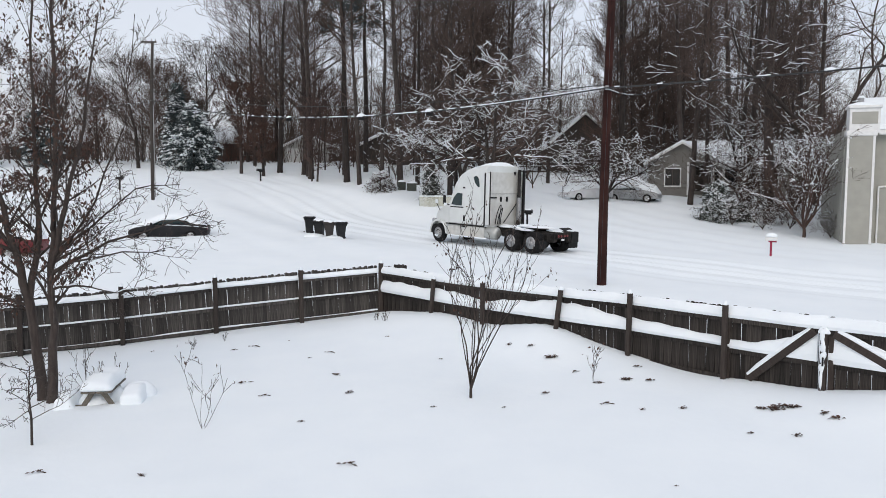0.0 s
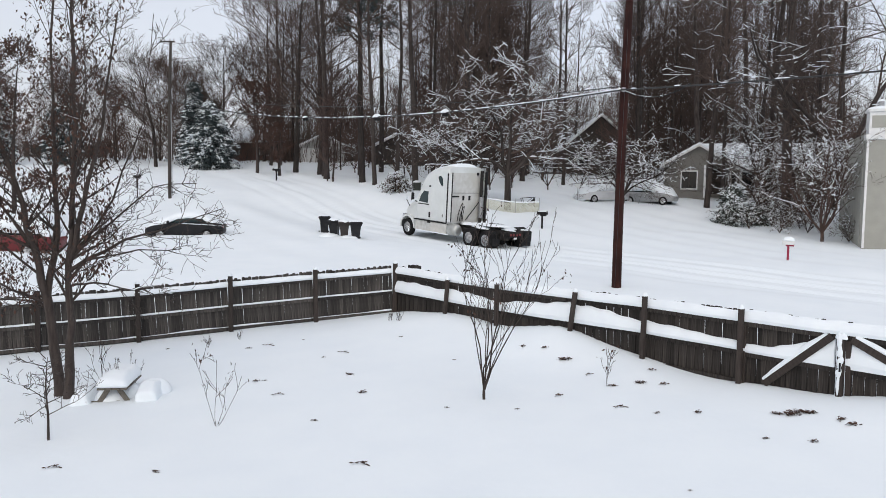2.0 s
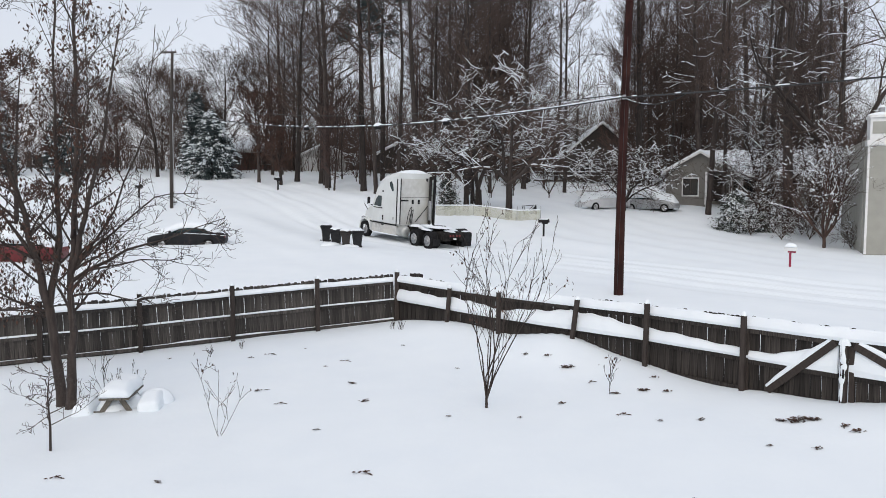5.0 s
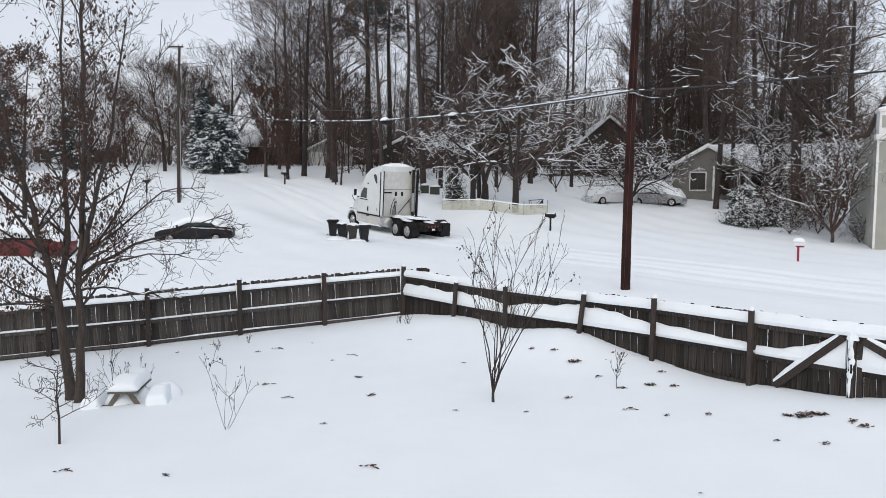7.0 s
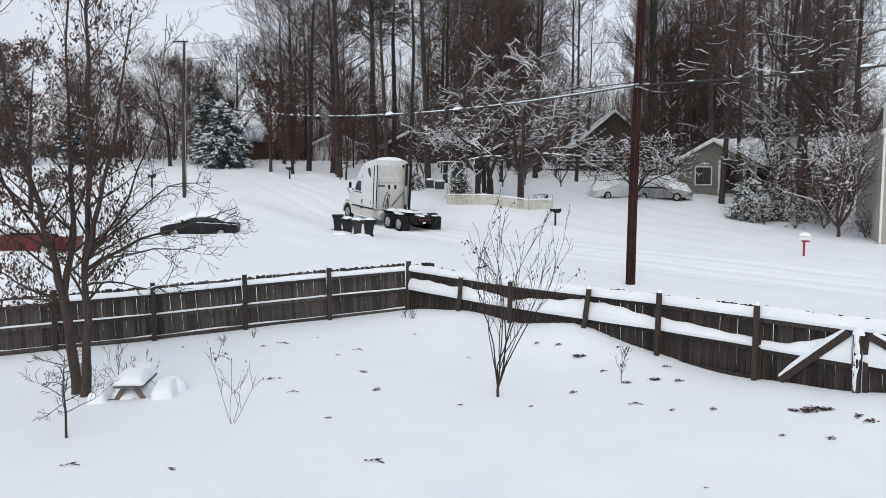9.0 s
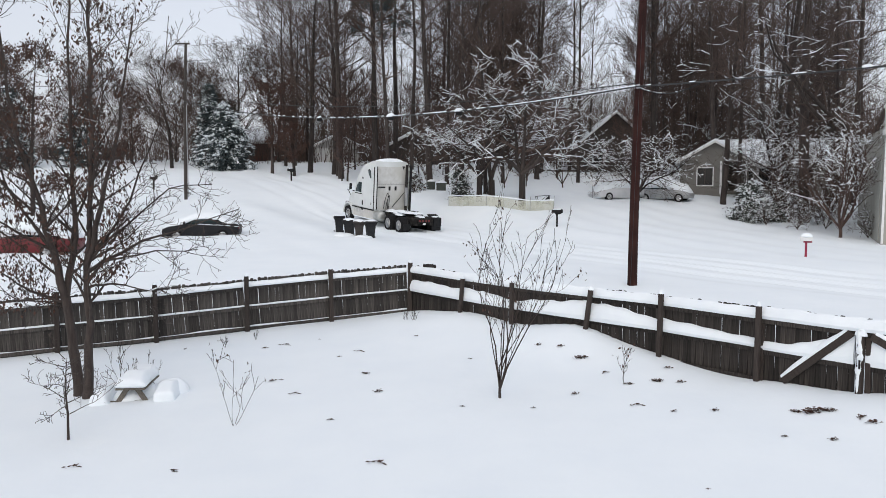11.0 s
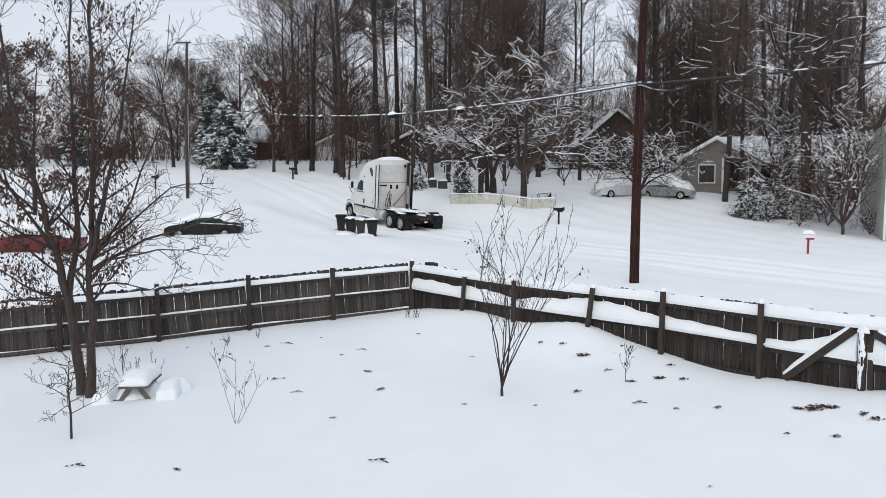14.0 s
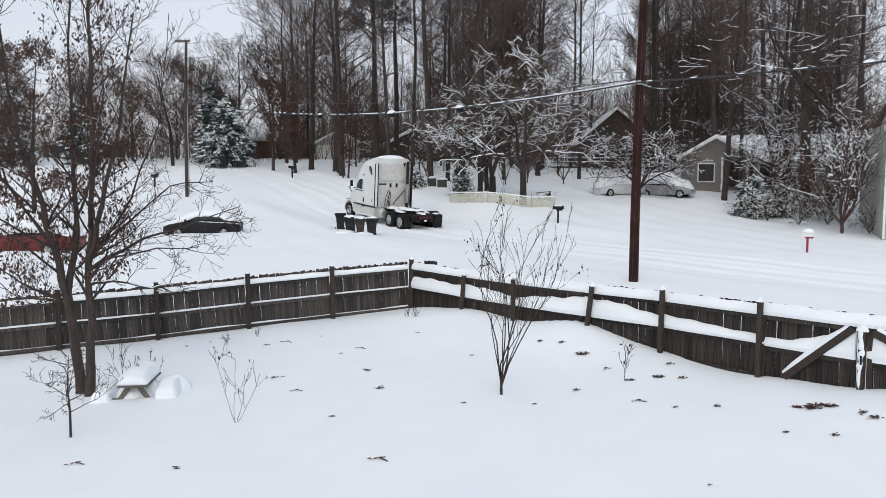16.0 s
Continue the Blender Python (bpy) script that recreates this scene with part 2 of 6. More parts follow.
# depth of the drift along the leaning fence, by metres from its corner
DRIFT_AT = (-2, 0, 1.2, 2.4, 3.4, 4.4, 5.6, 6.8, 7.6, 8.4, 9.2, 11, 12.4, 14.3, 17)
DRIFT_H = (0, 0.04, 0.22, 0.4, 0.35, 0.32, 0.43, 0.56, 0.4, 0.2, 0.1, 0.02, 0.12, 0.36, 0.3)


def smooth(a, b, v):
    t = np.clip((v - a) / (b - a), 0, 1)
    return t * t * (3 - 2 * t)


def road_gap(x, y):
    """Signed distance from the road's middle."""
    best = np.full(np.shape(x), 1e9)
    sign = np.ones(np.shape(x))
    for (ax, ay), (bx, by) in zip(ROAD, ROAD[1:]):
        dx, dy = bx - ax, by - ay
        k = np.clip(((x - ax) * dx + (y - ay) * dy) / (dx * dx + dy * dy), 0, 1)
        d = np.hypot(x - ax - k * dx, y - ay - k * dy)
        s = np.sign((x - ax) * dy - (y - ay) * dx)
        sign = np.where(d < best, s, sign)
        best = np.minimum(best, d)
    return best * sign


def ground_z(x, y, drifts=True):
    x, y = np.asarray(x, float), np.asarray(y, float)
    s = y - 6.0 * (1 - np.exp(-(x / 16.0) ** 2)) * smooth(28, 40, y) * (1 - 0.9 * smooth(55, 66, y) * (x < 0))
    z = sum(np.interp(s + o, HILL_Y, HILL_Z) for o in (-2.5, -1.5, -0.5, 0.5, 1.5, 2.5)) / 6
    z = z + np.where(x < 0, 0.042, 0.03) * np.clip(x, -14, 10) * (1 - smooth(20, 30, y))
    far = smooth(26, 40, y)
    z = z + 0.03 * (np.sin(0.9 * x + 0.4 * y) * np.sin(0.7 * y - 0.35 * x + 1) + 0.5 * np.sin(2.1 * x + 1.3 * y + 2)) * (0.6 + far)
    g = road_gap(x, y)
    a = np.abs(g)
    wob = 0.15 * np.sin(0.31 * x + 0.2 * y)
    bed = 1 - smooth(2.8, 4.4, a)
    z = z - 0.14 * bed * (1 - smooth(30, 36, y) * (1 - smooth(54, 62, y)))
    cut = (1 - smooth(2.6, 6.5, a)) * smooth(30, 36, y) * (1 - smooth(54, 62, y))
    z = z * (1 - cut) + np.interp(y, ROAD_Y, ROAD_Z) * cut
    for o, d in ((-2.0, 0.085), (-0.35, 0.1), (0.75, 0.09), (2.3, 0.085)):
        z = z - d * np.exp(-((g - o - wob) / 0.2) ** 2)
        z = z + 0.5 * d * np.exp(-((g - o - wob - 0.42) / 0.17) ** 2)
    if drifts:
        # snow blown against the yard side of the leaning fence and the gate
        along = (x + 1.0) * 0.641 - (y - 23.21) * 0.767
        off = (x + 1.0) * 0.767 + (y - 23.21) * 0.641
        lee = np.where(off < 0, np.exp(-(off / 1.5) ** 2), np.exp(-(off / 0.8) ** 2))
        heaped = sum(np.interp(along + o, DRIFT_AT, DRIFT_H) for o in (-0.3, 0.0, 0.3)) / 3
        z = z + lee * (heaped + 0.025 * np.sin(2.3 * along) * (along > 0))
    return z


def gz(x, y):
    return float(ground_z(x, y, False))


def steps(*spans):
    """Grid lines: (from, to, step) spans end to end."""
    out = []
    for a, b, d in spans:
        n = max(1, round((b - a) / d))
        out += [a + (b - a) * i / n for i in range(n)]
    return np.array(out + [spans[-1][1]])


def ground():
    xs = steps((-600, -120, 30), (-120, -40, 4), (-40, -16, 0.5), (-16, 20, 0.2), (20, 40, 0.5), (40, 120, 4), (120, 600, 30))
    ys = steps((-300, -20, 20), (-20, 5, 1.5), (5, 20, 0.25), (20, 55, 0.2), (55, 75, 0.5), (75, 120, 2), (120, 700, 25))
    X, Y = np.meshgrid(xs, ys)
    Z = ground_z(X, Y)
    nx, ny = len(xs), len(ys)
    i = np.arange(nx * ny).reshape(ny, nx)
    quads = np.stack([i[:-1, :-1], i[:-1, 1:], i[1:, 1:], i[1:, :-1]], -1).reshape(-1, 4)
    me = bpy.data.meshes.new("ground")
    me.from_pydata(np.stack([X, Y, Z], -1).reshape(-1, 3), [], quads)
    me.shade_smooth()
    me.materials.append(SNOW_GROUND)
    tagged(new("ground", me), "deep white snow over yard, road and wooded slope", "snow", kind="structure")


ground()


# ---------------------------------------------------------------- yard fence
def snow_ridge(length, top, depth, seed, n=28, base=0.0):
    """Snow lying on a rail along x: height top(u) over z = base, thickness depth, front towards -y."""
    rng = random.Random(seed)
    ph = [rng.uniform(0, 6.28) for _ in range(3)]
    sec = []
    for i in range(n + 1):
        u = i / n
        h = max(top(u) * (1 + 0.05 * math.sin(9 * u + ph[0]) + 0.04 * math.sin(23 * u + ph[1])), 0.012)
        d = depth * (0.85 + 0.15 * math.sin(7 * u + ph[2]))
        x = u * length
        sec.append([(x, 0, base), (x, -d * 0.75, base - 0.012), (x, -d, base + 0.22 * h), (x, -d * 0.82, base + 0.55 * h),
                    (x, -d * 0.45, base + 0.88 * h), (x, 0, base + h)])
    return loft(sec)


def board_mesh(w, h, mat):
    """A fence picket with clipped upper corners."""
    bm = bmesh.new()
    t, c = 0.018, 0.022
    prof = [(-w / 2, 0), (w / 2, 0), (w / 2, h - c), (w / 2 - c, h), (-w / 2 + c, h), (-w / 2, h - c)]
    a = [bm.verts.new((x, 0, z)) for x, z in prof]
    b = [bm.verts.new((x, t, z)) for x, z in prof]
    bm.faces.new(a)
    bm.faces.new(b[::-1])
    for k in range(6):
        bm.faces.new((a[k], b[k], b[(k + 1) % 6], a[(k + 1) % 6]))
    bmesh.ops.recalc_face_normals(bm, faces=bm.faces)
    me = bpy.data.meshes.new("board")
    bm.to_mesh(me)
    bm.free()
    me.materials.append(mat)
    return me


BOARD_MESHES = [board_mesh(0.0965 + 0.0008 * (k % 3), 1.52 + 0.012 * k, FENCE) for k in range(4)]
# pickets with the shade of the right run in their colour
BOARD_SHADED = [board_mesh(0.0965 + 0.0008 * (k % 3), 1.52 + 0.012 * k, FENCE_SHADED) for k in range(4)]
BOARD_SHORT = [board_mesh(0.0975, 1.38 + 0.02 * k, FENCE_SHADED) for k in range(3)]
LEFT_LINE = [(-7.75 + 2.25 * k, 20.6 + 0.87 * k) for k in range(-4, 4)]
RIGHT_LINE = [(-1.0 + 0.641 * s, 23.21 - 0.767 * s) for s in (0, 2.36, 4.42, 6.80, 8.88, 11.09)]


def post(x, y, h, parent, lean=(0, 0), cap=True, w=0.1, sink=0.25, rz=20):
    z = gz(x, y)
    bm = box(-w / 2, w / 2, -w / 2, w / 2, -sink, h, 0.008)
    p = part("post", bm, FENCE_POST, parent)
    p.matrix_basis = pose(x, y, z, lean[0], lean[1], rz)
    if cap:
        s = part("snow_cap", heap(w * 0.62, w * 0.62, 0.09, int(x * 7) & 31, n=10, rows=5), SNOW, p)
        s.location = (0, 0, h - 0.004)
    return p


def bay(fence, a, b, rng, mid_snow, top_snow, board_top=1.38, short=False, mid_depth=0.16, low_snow=True, proud=(), shaded=False):
    """One bay of fence: rails on the yard side, pickets behind, snow on the rails."""
    (ax, ay), (bx, by) = a, b
    za, zb = gz(ax, ay), gz(bx, by)
    run = math.hypot(bx - ax, by - ay)
    rz = math.degrees(math.atan2(by - ay, bx - ax))
    tilt = -math.degrees(math.atan2(zb - za, run))
    m = pose(ax, ay, za, 0, tilt, rz)
    for zr in (0.07, 0.66, 1.22):
        sag = rng.uniform(-0.02, 0.0)
        r = part("rail", box(0.04, run - 0.04, -0.04, 0.0, zr - 0.045, zr + 0.045, 0.006), FENCE_SHADED if shaded else FENCE, fence)
        r.matrix_basis = m @ Matrix.Translation((0, 0.05, sag))
    n = round(run / 0.0968)
    for k in range(n):
        o = new("board", rng.choice(BOARD_SHORT if short else BOARD_SHADED if shaded else BOARD_MESHES))
        o.parent = fence
        o.matrix_basis = m @ pose((k + 0.5) * run / n, 0.055 + 0.014 * (k % 2) + rng.uniform(0, 0.004), -0.06 + rng.uniform(-0.012, 0.012) + (board_top - 1.4) + (0.1 if k in proud else 0), 0, rng.uniform(-0.4, 0.4), rng.uniform(-3, 3))
    if low_snow:
        low = part("snow_on_rail", snow_ridge(run - 0.1, lambda u: 0.012 + 0.03 * max(0, math.sin(5 * u + ax)), 0.04, rng.random()), SNOW, fence)
        low.matrix_basis = m @ Matrix.Translation((0.05, 0.053, 0.11))
    mid = part("snow_on_rail", snow_ridge(run + 0.04, mid_snow, mid_depth, rng.random()), SNOW, fence)
    mid.matrix_basis = m @ Matrix.Translation((-0.02, 0.053, 0.702))
    top = part("snow_on_rail", snow_ridge(run + 0.04, top_snow, 0.1, rng.random()), SNOW, fence)
    top.matrix_basis = m @ Matrix.Translation((-0.02, 0.053, 1.263))


def wooden_fence():
    rng = random.Random(4)
    fence = thing("wooden_fence", Matrix(), "weathered grey picket fence, rails loaded with snow", "fence")
    for i, (x, y) in enumerate(LEFT_LINE):
        post(x + 0.02, y - 0.05, 1.56 + rng.uniform(-0.02, 0.04), fence, (0, rng.uniform(-1, 1)), w=0.12)
    for a, b in zip(LEFT_LINE, LEFT_LINE[1:]):
        bay(fence, a, b, rng, lambda u: 0.035, lambda u: 0.13, board_top=1.39, mid_depth=0.055)
    for (x, y), lean, h in zip(RIGHT_LINE[1:], ((0, 6), (0, 0), (0, 8), (0, 1), (0, 0)), (1.34, 1.4, 1.46, 1.52, 1.52)):
        post(x - 0.022, y - 0.13, h, fence, lean, w=0.092, rz=-50)
    tops = (lambda u: 0.34 - 0.04 * u, lambda u: 0.38 - 0.16 * u, lambda u: 0.18 + 0.26 * u ** 0.8,
            lambda u: 0.45 - 0.22 * u ** 1.4, lambda u: 0.3 - 0.15 * u ** 0.6)
    for k, (a, b) in enumerate(zip(RIGHT_LINE, RIGHT_LINE[1:])):
        bay(fence, a, b, rng, tops[k], lambda u: 0.2, board_top=1.38, short=k in (1, 2), mid_depth=0.13, low_snow=False, proud=(6, 7, 8, 9, 10, 11) if k == 0 else (), shaded=True)


def yard_gate(name_label, ax, ay, bx, by, rising):
    """A gate leaf of pickets with a frame and one diagonal brace."""
    rng = random.Random(9 + int(rising))
    za, zb = gz(ax, ay), gz(bx, by)
    run = math.hypot(bx - ax, by - ay)
    m = pose(ax, ay, za, 0, -math.degrees(math.atan2(zb - za, run)), math.degrees(math.atan2(by - ay, bx - ax)))
    gate = thing("gate", m, name_label, "gate", "double gate")
    for zr in (0.62, 1.22):
        part("rail", box(0.0, run, 0.0, 0.045, zr - 0.05, zr + 0.05, 0.006), FENCE_SHADED, gate)
    part("stile", box(0.0, 0.09, -0.012, 0.03, 0.02, 1.17, 0.006), FENCE_POST, gate)
    n = round(run / 0.098)
    for k in range(n):
        o = new("board", rng.choice(BOARD_SHADED))
        o.parent = gate
        o.matrix_basis = pose((k + 0.5) * run / n, 0.05 + 0.012 * (k % 2), -0.06 + rng.uniform(-0.012, 0.012), 0, rng.uniform(-0.6, 0.6), rng.uniform(-3, 3))
    x0, x1 = (0.5, run - 0.04) if rising else (0.1, run - 0.05)
    z0, z1 = (0.12, 1.22) if rising else (1.2, 0.4)
    ang = math.degrees(math.atan2(z1 - z0, x1 - x0))
    ln = math.hypot(z1 - z0, x1 - x0)
    br = part("brace", box(0, ln, -0.045, -0.003, -0.065, 0.065, 0.006), FENCE_POST, gate)
    br.matrix_basis = pose(x0, 0, z0, 0, -ang, 0)
    sb = part("snow_on_rail", snow_ridge(ln * 0.95, lambda u: 0.05 + 0.05 * math.sin(3.1 * u), 0.05, 3), SNOW, br)
    sb.matrix_basis = pose(0.04, 0.0, 0.065)
    if rising:
        prof = lambda u: 0.16 + 0.36 * max(0, u - 0.35) / 0.65
    else:
        prof = lambda u: 0.5 - 0.34 * u
    mid = part("snow_on_rail", snow_ridge(run, prof, 0.09, 5), SNOW, gate)
    mid.matrix_basis = pose(0.0, 0.046, 0.672)
    top = part("snow_on_rail", snow_ridge(run + 0.24, lambda u: 0.22, 0.12, 6), SNOW, gate)
    top.matrix_basis = pose(-0.06, 0.047, 1.272)


wooden_fence()
GATE = [(-1.0 + 0.641 * s, 23.21 - 0.767 * s) for s in (11.15, 12.9, 13.1, 14.9)]
yard_gate("weathered wooden gate leaf with a rising brace, snow packed on it", *GATE[0], *GATE[1], True)
yard_gate("weathered wooden gate leaf with a falling brace, snow packed on it", *GATE[2], *GATE[3], False)
gp = thing("gate_post", pose(GATE[1][0] + 0.05, GATE[1][1] - 0.12, gz(*GATE[1]), 0, 0, -50), "split gate post plastered with snow", "post")
part("post", box(-0.055, 0.055, -0.055, 0.055, -0.3, 1.24, 0.012), FENCE_POST, gp)
gs = part("snow_cap", heap(0.09, 0.085, 0.12, 3), SNOW, gp)
gs.location = (0, 0, 1.2)
crust_rng = random.Random(8)
for k in range(5):
    gs = part("snow_crust", heap(crust_rng.uniform(0.03, 0.055), crust_rng.uniform(0.1, 0.2), 0.022, k, 0.2, 16, 4), SNOW, gp, smooth=True)
    gs.matrix_basis = pose(crust_rng.uniform(-0.02, 0.02), -0.05, 0.4 + 0.19 * k, 90, 0, 0)
part("latch", box(0.0, 0.03, -0.09, -0.066, 0.62, 0.78, 0.006), BLACK, gp, "black iron latch")


# ---------------------------------------------------------------- trees
def sway(rng, amount):
    return Vector((rng.gauss(0, amount), rng.gauss(0, amount), rng.gauss(0, amount)))


def limb(rng, lines, p, d, length, r, level, top, spread=0.75, up=0.18, nseg=5, kids=(5, 5, 4), bend=0.12, start=0.25, ratio=0.55, thin=0.006):
    """A wandering limb with its side branches, added to lines as (points, radii, level)."""
    pts, radii, q, dd = [p.copy()], [r], p.copy(), d.normalized()
    for i in range(nseg):
        dd = (dd + sway(rng, bend) + Vector((0, 0, up * 0.35))).normalized()
        q = q + dd * length / nseg
        pts.append(q.copy())
        radii.append(max(r * (1 - (i + 1) / nseg * 0.85), thin))
    lines.append((pts, radii, level))
    if level >= top:
        return
    n = kids[min(level, len(kids) - 1)]
    for k in range(n):
        u = start + (1 - start) * (k + rng.random()) / n
        i = min(int(u * nseg), nseg - 1)
        w = u * nseg - i
        b = pts[i].lerp(pts[i + 1], w)
        rr = radii[i] + (radii[i + 1] - radii[i]) * w
        axis = (pts[i + 1] - pts[i]).normalized()
        side = axis.cross(sway(rng, 1)).normalized()
        nd = (axis * (1 - spread * 0.5) + side * spread + Vector((0, 0, up))).normalized()
        limb(rng, lines, b, nd, length * ratio * (1.15 - 0.5 * u) * rng.uniform(0.7, 1.25), max(rr * 0.6, thin), level + 1, top, spread, up,
             max(1 if level + 1 >= top and thin > 0.01 else 2, nseg - 1 - (level > 0)), kids, bend * 1.3, 0.15, ratio, thin)


def snow_lines(lines, rng, share=0.8, grow=0.8, add=0.016, flat=0.72, sink=0.35, minimum=0):
    """Snow that lies in uneven, broken strips along the upper side of the flatter branches."""
    out = []
    for pts, radii, level in lines:
        if level < minimum:
            continue
        patch = 0.5 + 1.7 * noise.noise(pts[-1] * 0.55)
        if rng.random() > share * 1.3 * max(patch, 0.04):
            continue
        fat = rng.uniform(0.55, 1.5) * (0.7 + 0.5 * max(patch, 0))
        for i in range(len(pts) - 1):
            d = pts[i + 1] - pts[i]
            if d.length < 0.05 or abs(d.z) / d.length > flat or rng.random() > 0.9:
                continue
            u0, u1 = (0, 1) if rng.random() < 0.8 else (0.2, 0.8)
            w = fat * rng.uniform(0.8, 1.25)
            ra, rb = radii[i] * grow + add * w, radii[i + 1] * grow + add * w * 0.8
            a = pts[i].lerp(pts[i + 1], u0) + Vector((0, 0, radii[i] * 0.6 + ra * sink))
            b = pts[i].lerp(pts[i + 1], u1) + Vector((0, 0, radii[i + 1] * 0.6 + rb * sink))
            mid = a.lerp(b, rng.uniform(0.35, 0.65)) + Vector((0, 0, rng.uniform(0.1, 0.6) * ra))
            out.append(([a, mid, b], [ra * 0.75, ra * rng.uniform(0.85, 1.3), rb * 0.75]))
    return out


def pad_mesh(name, spots, rng, size, long=2.2):
    """Small lumps of snow, one for each (place, direction), as one mesh."""
    verts, faces = [], []
    for p, d in spots:
        s = size * rng.uniform(0.45, 1.3)
        d = Vector((d.x, d.y, d.z * 0.35))
        d = d.normalized() if d.length > 1e-6 else Vector((1, 0, 0))
        side = d.cross(Vector((0, 0, 1)))
        side = side.normalized() if side.length > 1e-6 else Vector((0, 1, 0))
        up = side.cross(d)
        c = p + Vector((0, 0, s * 0.18))
        i = len(verts)
        ends = (d * s * rng.uniform(1.0, long), -d * s * rng.uniform(0.6, long), side * s * 0.42, -side * s * 0.42, up * s * rng.uniform(0.3, 0.5), -up * s * 0.22)
        verts += [tuple(c + e + sway(rng, s * 0.1)) for e in ends]
        faces += [(i + q, i + r, i + t) for q, r, t in ((0, 2, 4), (2, 1, 4), (1, 3, 4), (3, 0, 4), (2, 0, 5), (1, 2, 5), (3, 1, 5), (0, 3, 5))]
    me = bpy.data.meshes.new(name)
    me.from_pydata(verts, [], faces)
    me.shade_smooth()
    me.materials.append(SNOW)
    return me


def tuft_spots(lines, rng, share, level=2):
    """Places on the outer twigs where snow gathers in lumps, in drifts and gaps."""
    out = []
    for pts, radii, l in lines:
        if l < level:
            continue
        patch = 0.5 + 1.8 * noise.noise(pts[-1] * 0.5 + Vector((7, 3, 1)))
        for i in range(len(pts) - 1):
            if rng.random() < share * max(patch, 0.03):
                out.append((pts[i].lerp(pts[i + 1], rng.random()), pts[i + 1] - pts[i]))
    return out


def leaf_cloud(name, spots, rng, size, count, mat, droop=0.5, scatter=0.9):
    """Many small folded leaves hung about the given spots, as one mesh."""
    verts, faces = [], []
    for _ in range(count):
        p = rng.choice(spots) + sway(rng, size * scatter)
        a = rng.uniform(0, math.tau)
        s = size * rng.uniform(0.6, 1.3)
        u = Vector((math.cos(a), math.sin(a), -droop * rng.uniform(0.2, 2.0))).normalized()
        v = u.cross(Vector((rng.gauss(0, 1), rng.gauss(0, 1), rng.gauss(0, 1)))).normalized()
        w = u.cross(v)
        i = len(verts)
        verts += [tuple(p), tuple(p + u * s * 0.5 + v * s * 0.24 + w * s * 0.1), tuple(p + u * s), tuple(p + u * s * 0.5 - v * s * 0.24 + w * s * 0.1)]
        faces += [(i, i + 1, i + 2), (i, i + 2, i + 3)]
    me = bpy.data.meshes.new(name)
    me.from_pydata(verts, [], faces)
    me.materials.append(mat)
    return me


def tree_thing(name, m, label, lines, bark, twig, trunk_levels=0, snow=None, group="", category="tree"):
    t = thing(name, m, label, category, group)
    for i, (p, r) in enumerate([(p, r) for p, r, l in lines if l <= trunk_levels]):
        nm = "trunk" if i == 0 else "limb"
        mesh_part(nm, tube_mesh(nm, [(p, r)]), bark, t)
    crown = [(p, r) for p, r, l in lines if l > trunk_levels]
    if crown:
        mesh_part("crown", tube_mesh("crown", crown), twig, t)
    if snow:
        tagged(mesh_part("snow", tube_mesh("snow", snow, 4), SNOW, t, "snow lying along the branches"), kind="stuff")
    return t


def forest_lines(seed, h, r, first, crown_w, top=3, kids=(13, 5, 4), fork=0):
    rng = random.Random(seed)
    lines = []
    pts, radii, q, dd = [Vector((0, 0, -0.5))], [r * 1.25], Vector((0, 0, 0)), Vector((0, 0, 1))
    pts.append(Vector((0, 0, 0.35)))
    radii.append(r)
    n = 12
    q = pts[-1]
    for i in range(n):
        dd = (dd + Vector((rng.gauss(0, 0.035), rng.gauss(0, 0.035), 0.12))).normalized()
        q = q + dd * h / n
        pts.append(q.copy())
        radii.append(max(r * (1 - 0.9 * (i + 1) / n), 0.02))
    lines.append((pts, radii, 0))
    for k in range(kids[0]):
        u = first + (0.97 - first) * (k + rng.random()) / kids[0]
        i = 1 + min(int(u * n), n - 1)
        b = pts[i].lerp(pts[i + 1], u * n - int(u * n))
        a = rng.uniform(0, math.tau)
        shape = math.sin(math.pi * (0.15 + 0.8 * (u - first) / (1 - first))) ** 0.7
        d = Vector((math.cos(a), math.sin(a), rng.uniform(0.3, 1.1)))
        limb(rng, lines, b, d, crown_w * shape * rng.uniform(0.7, 1.2), radii[i] * 0.45, 1, top, 0.6, 0.2, 5, (0,) + kids[1:], 0.13, 0.2, 0.5, 0.011)
    return lines


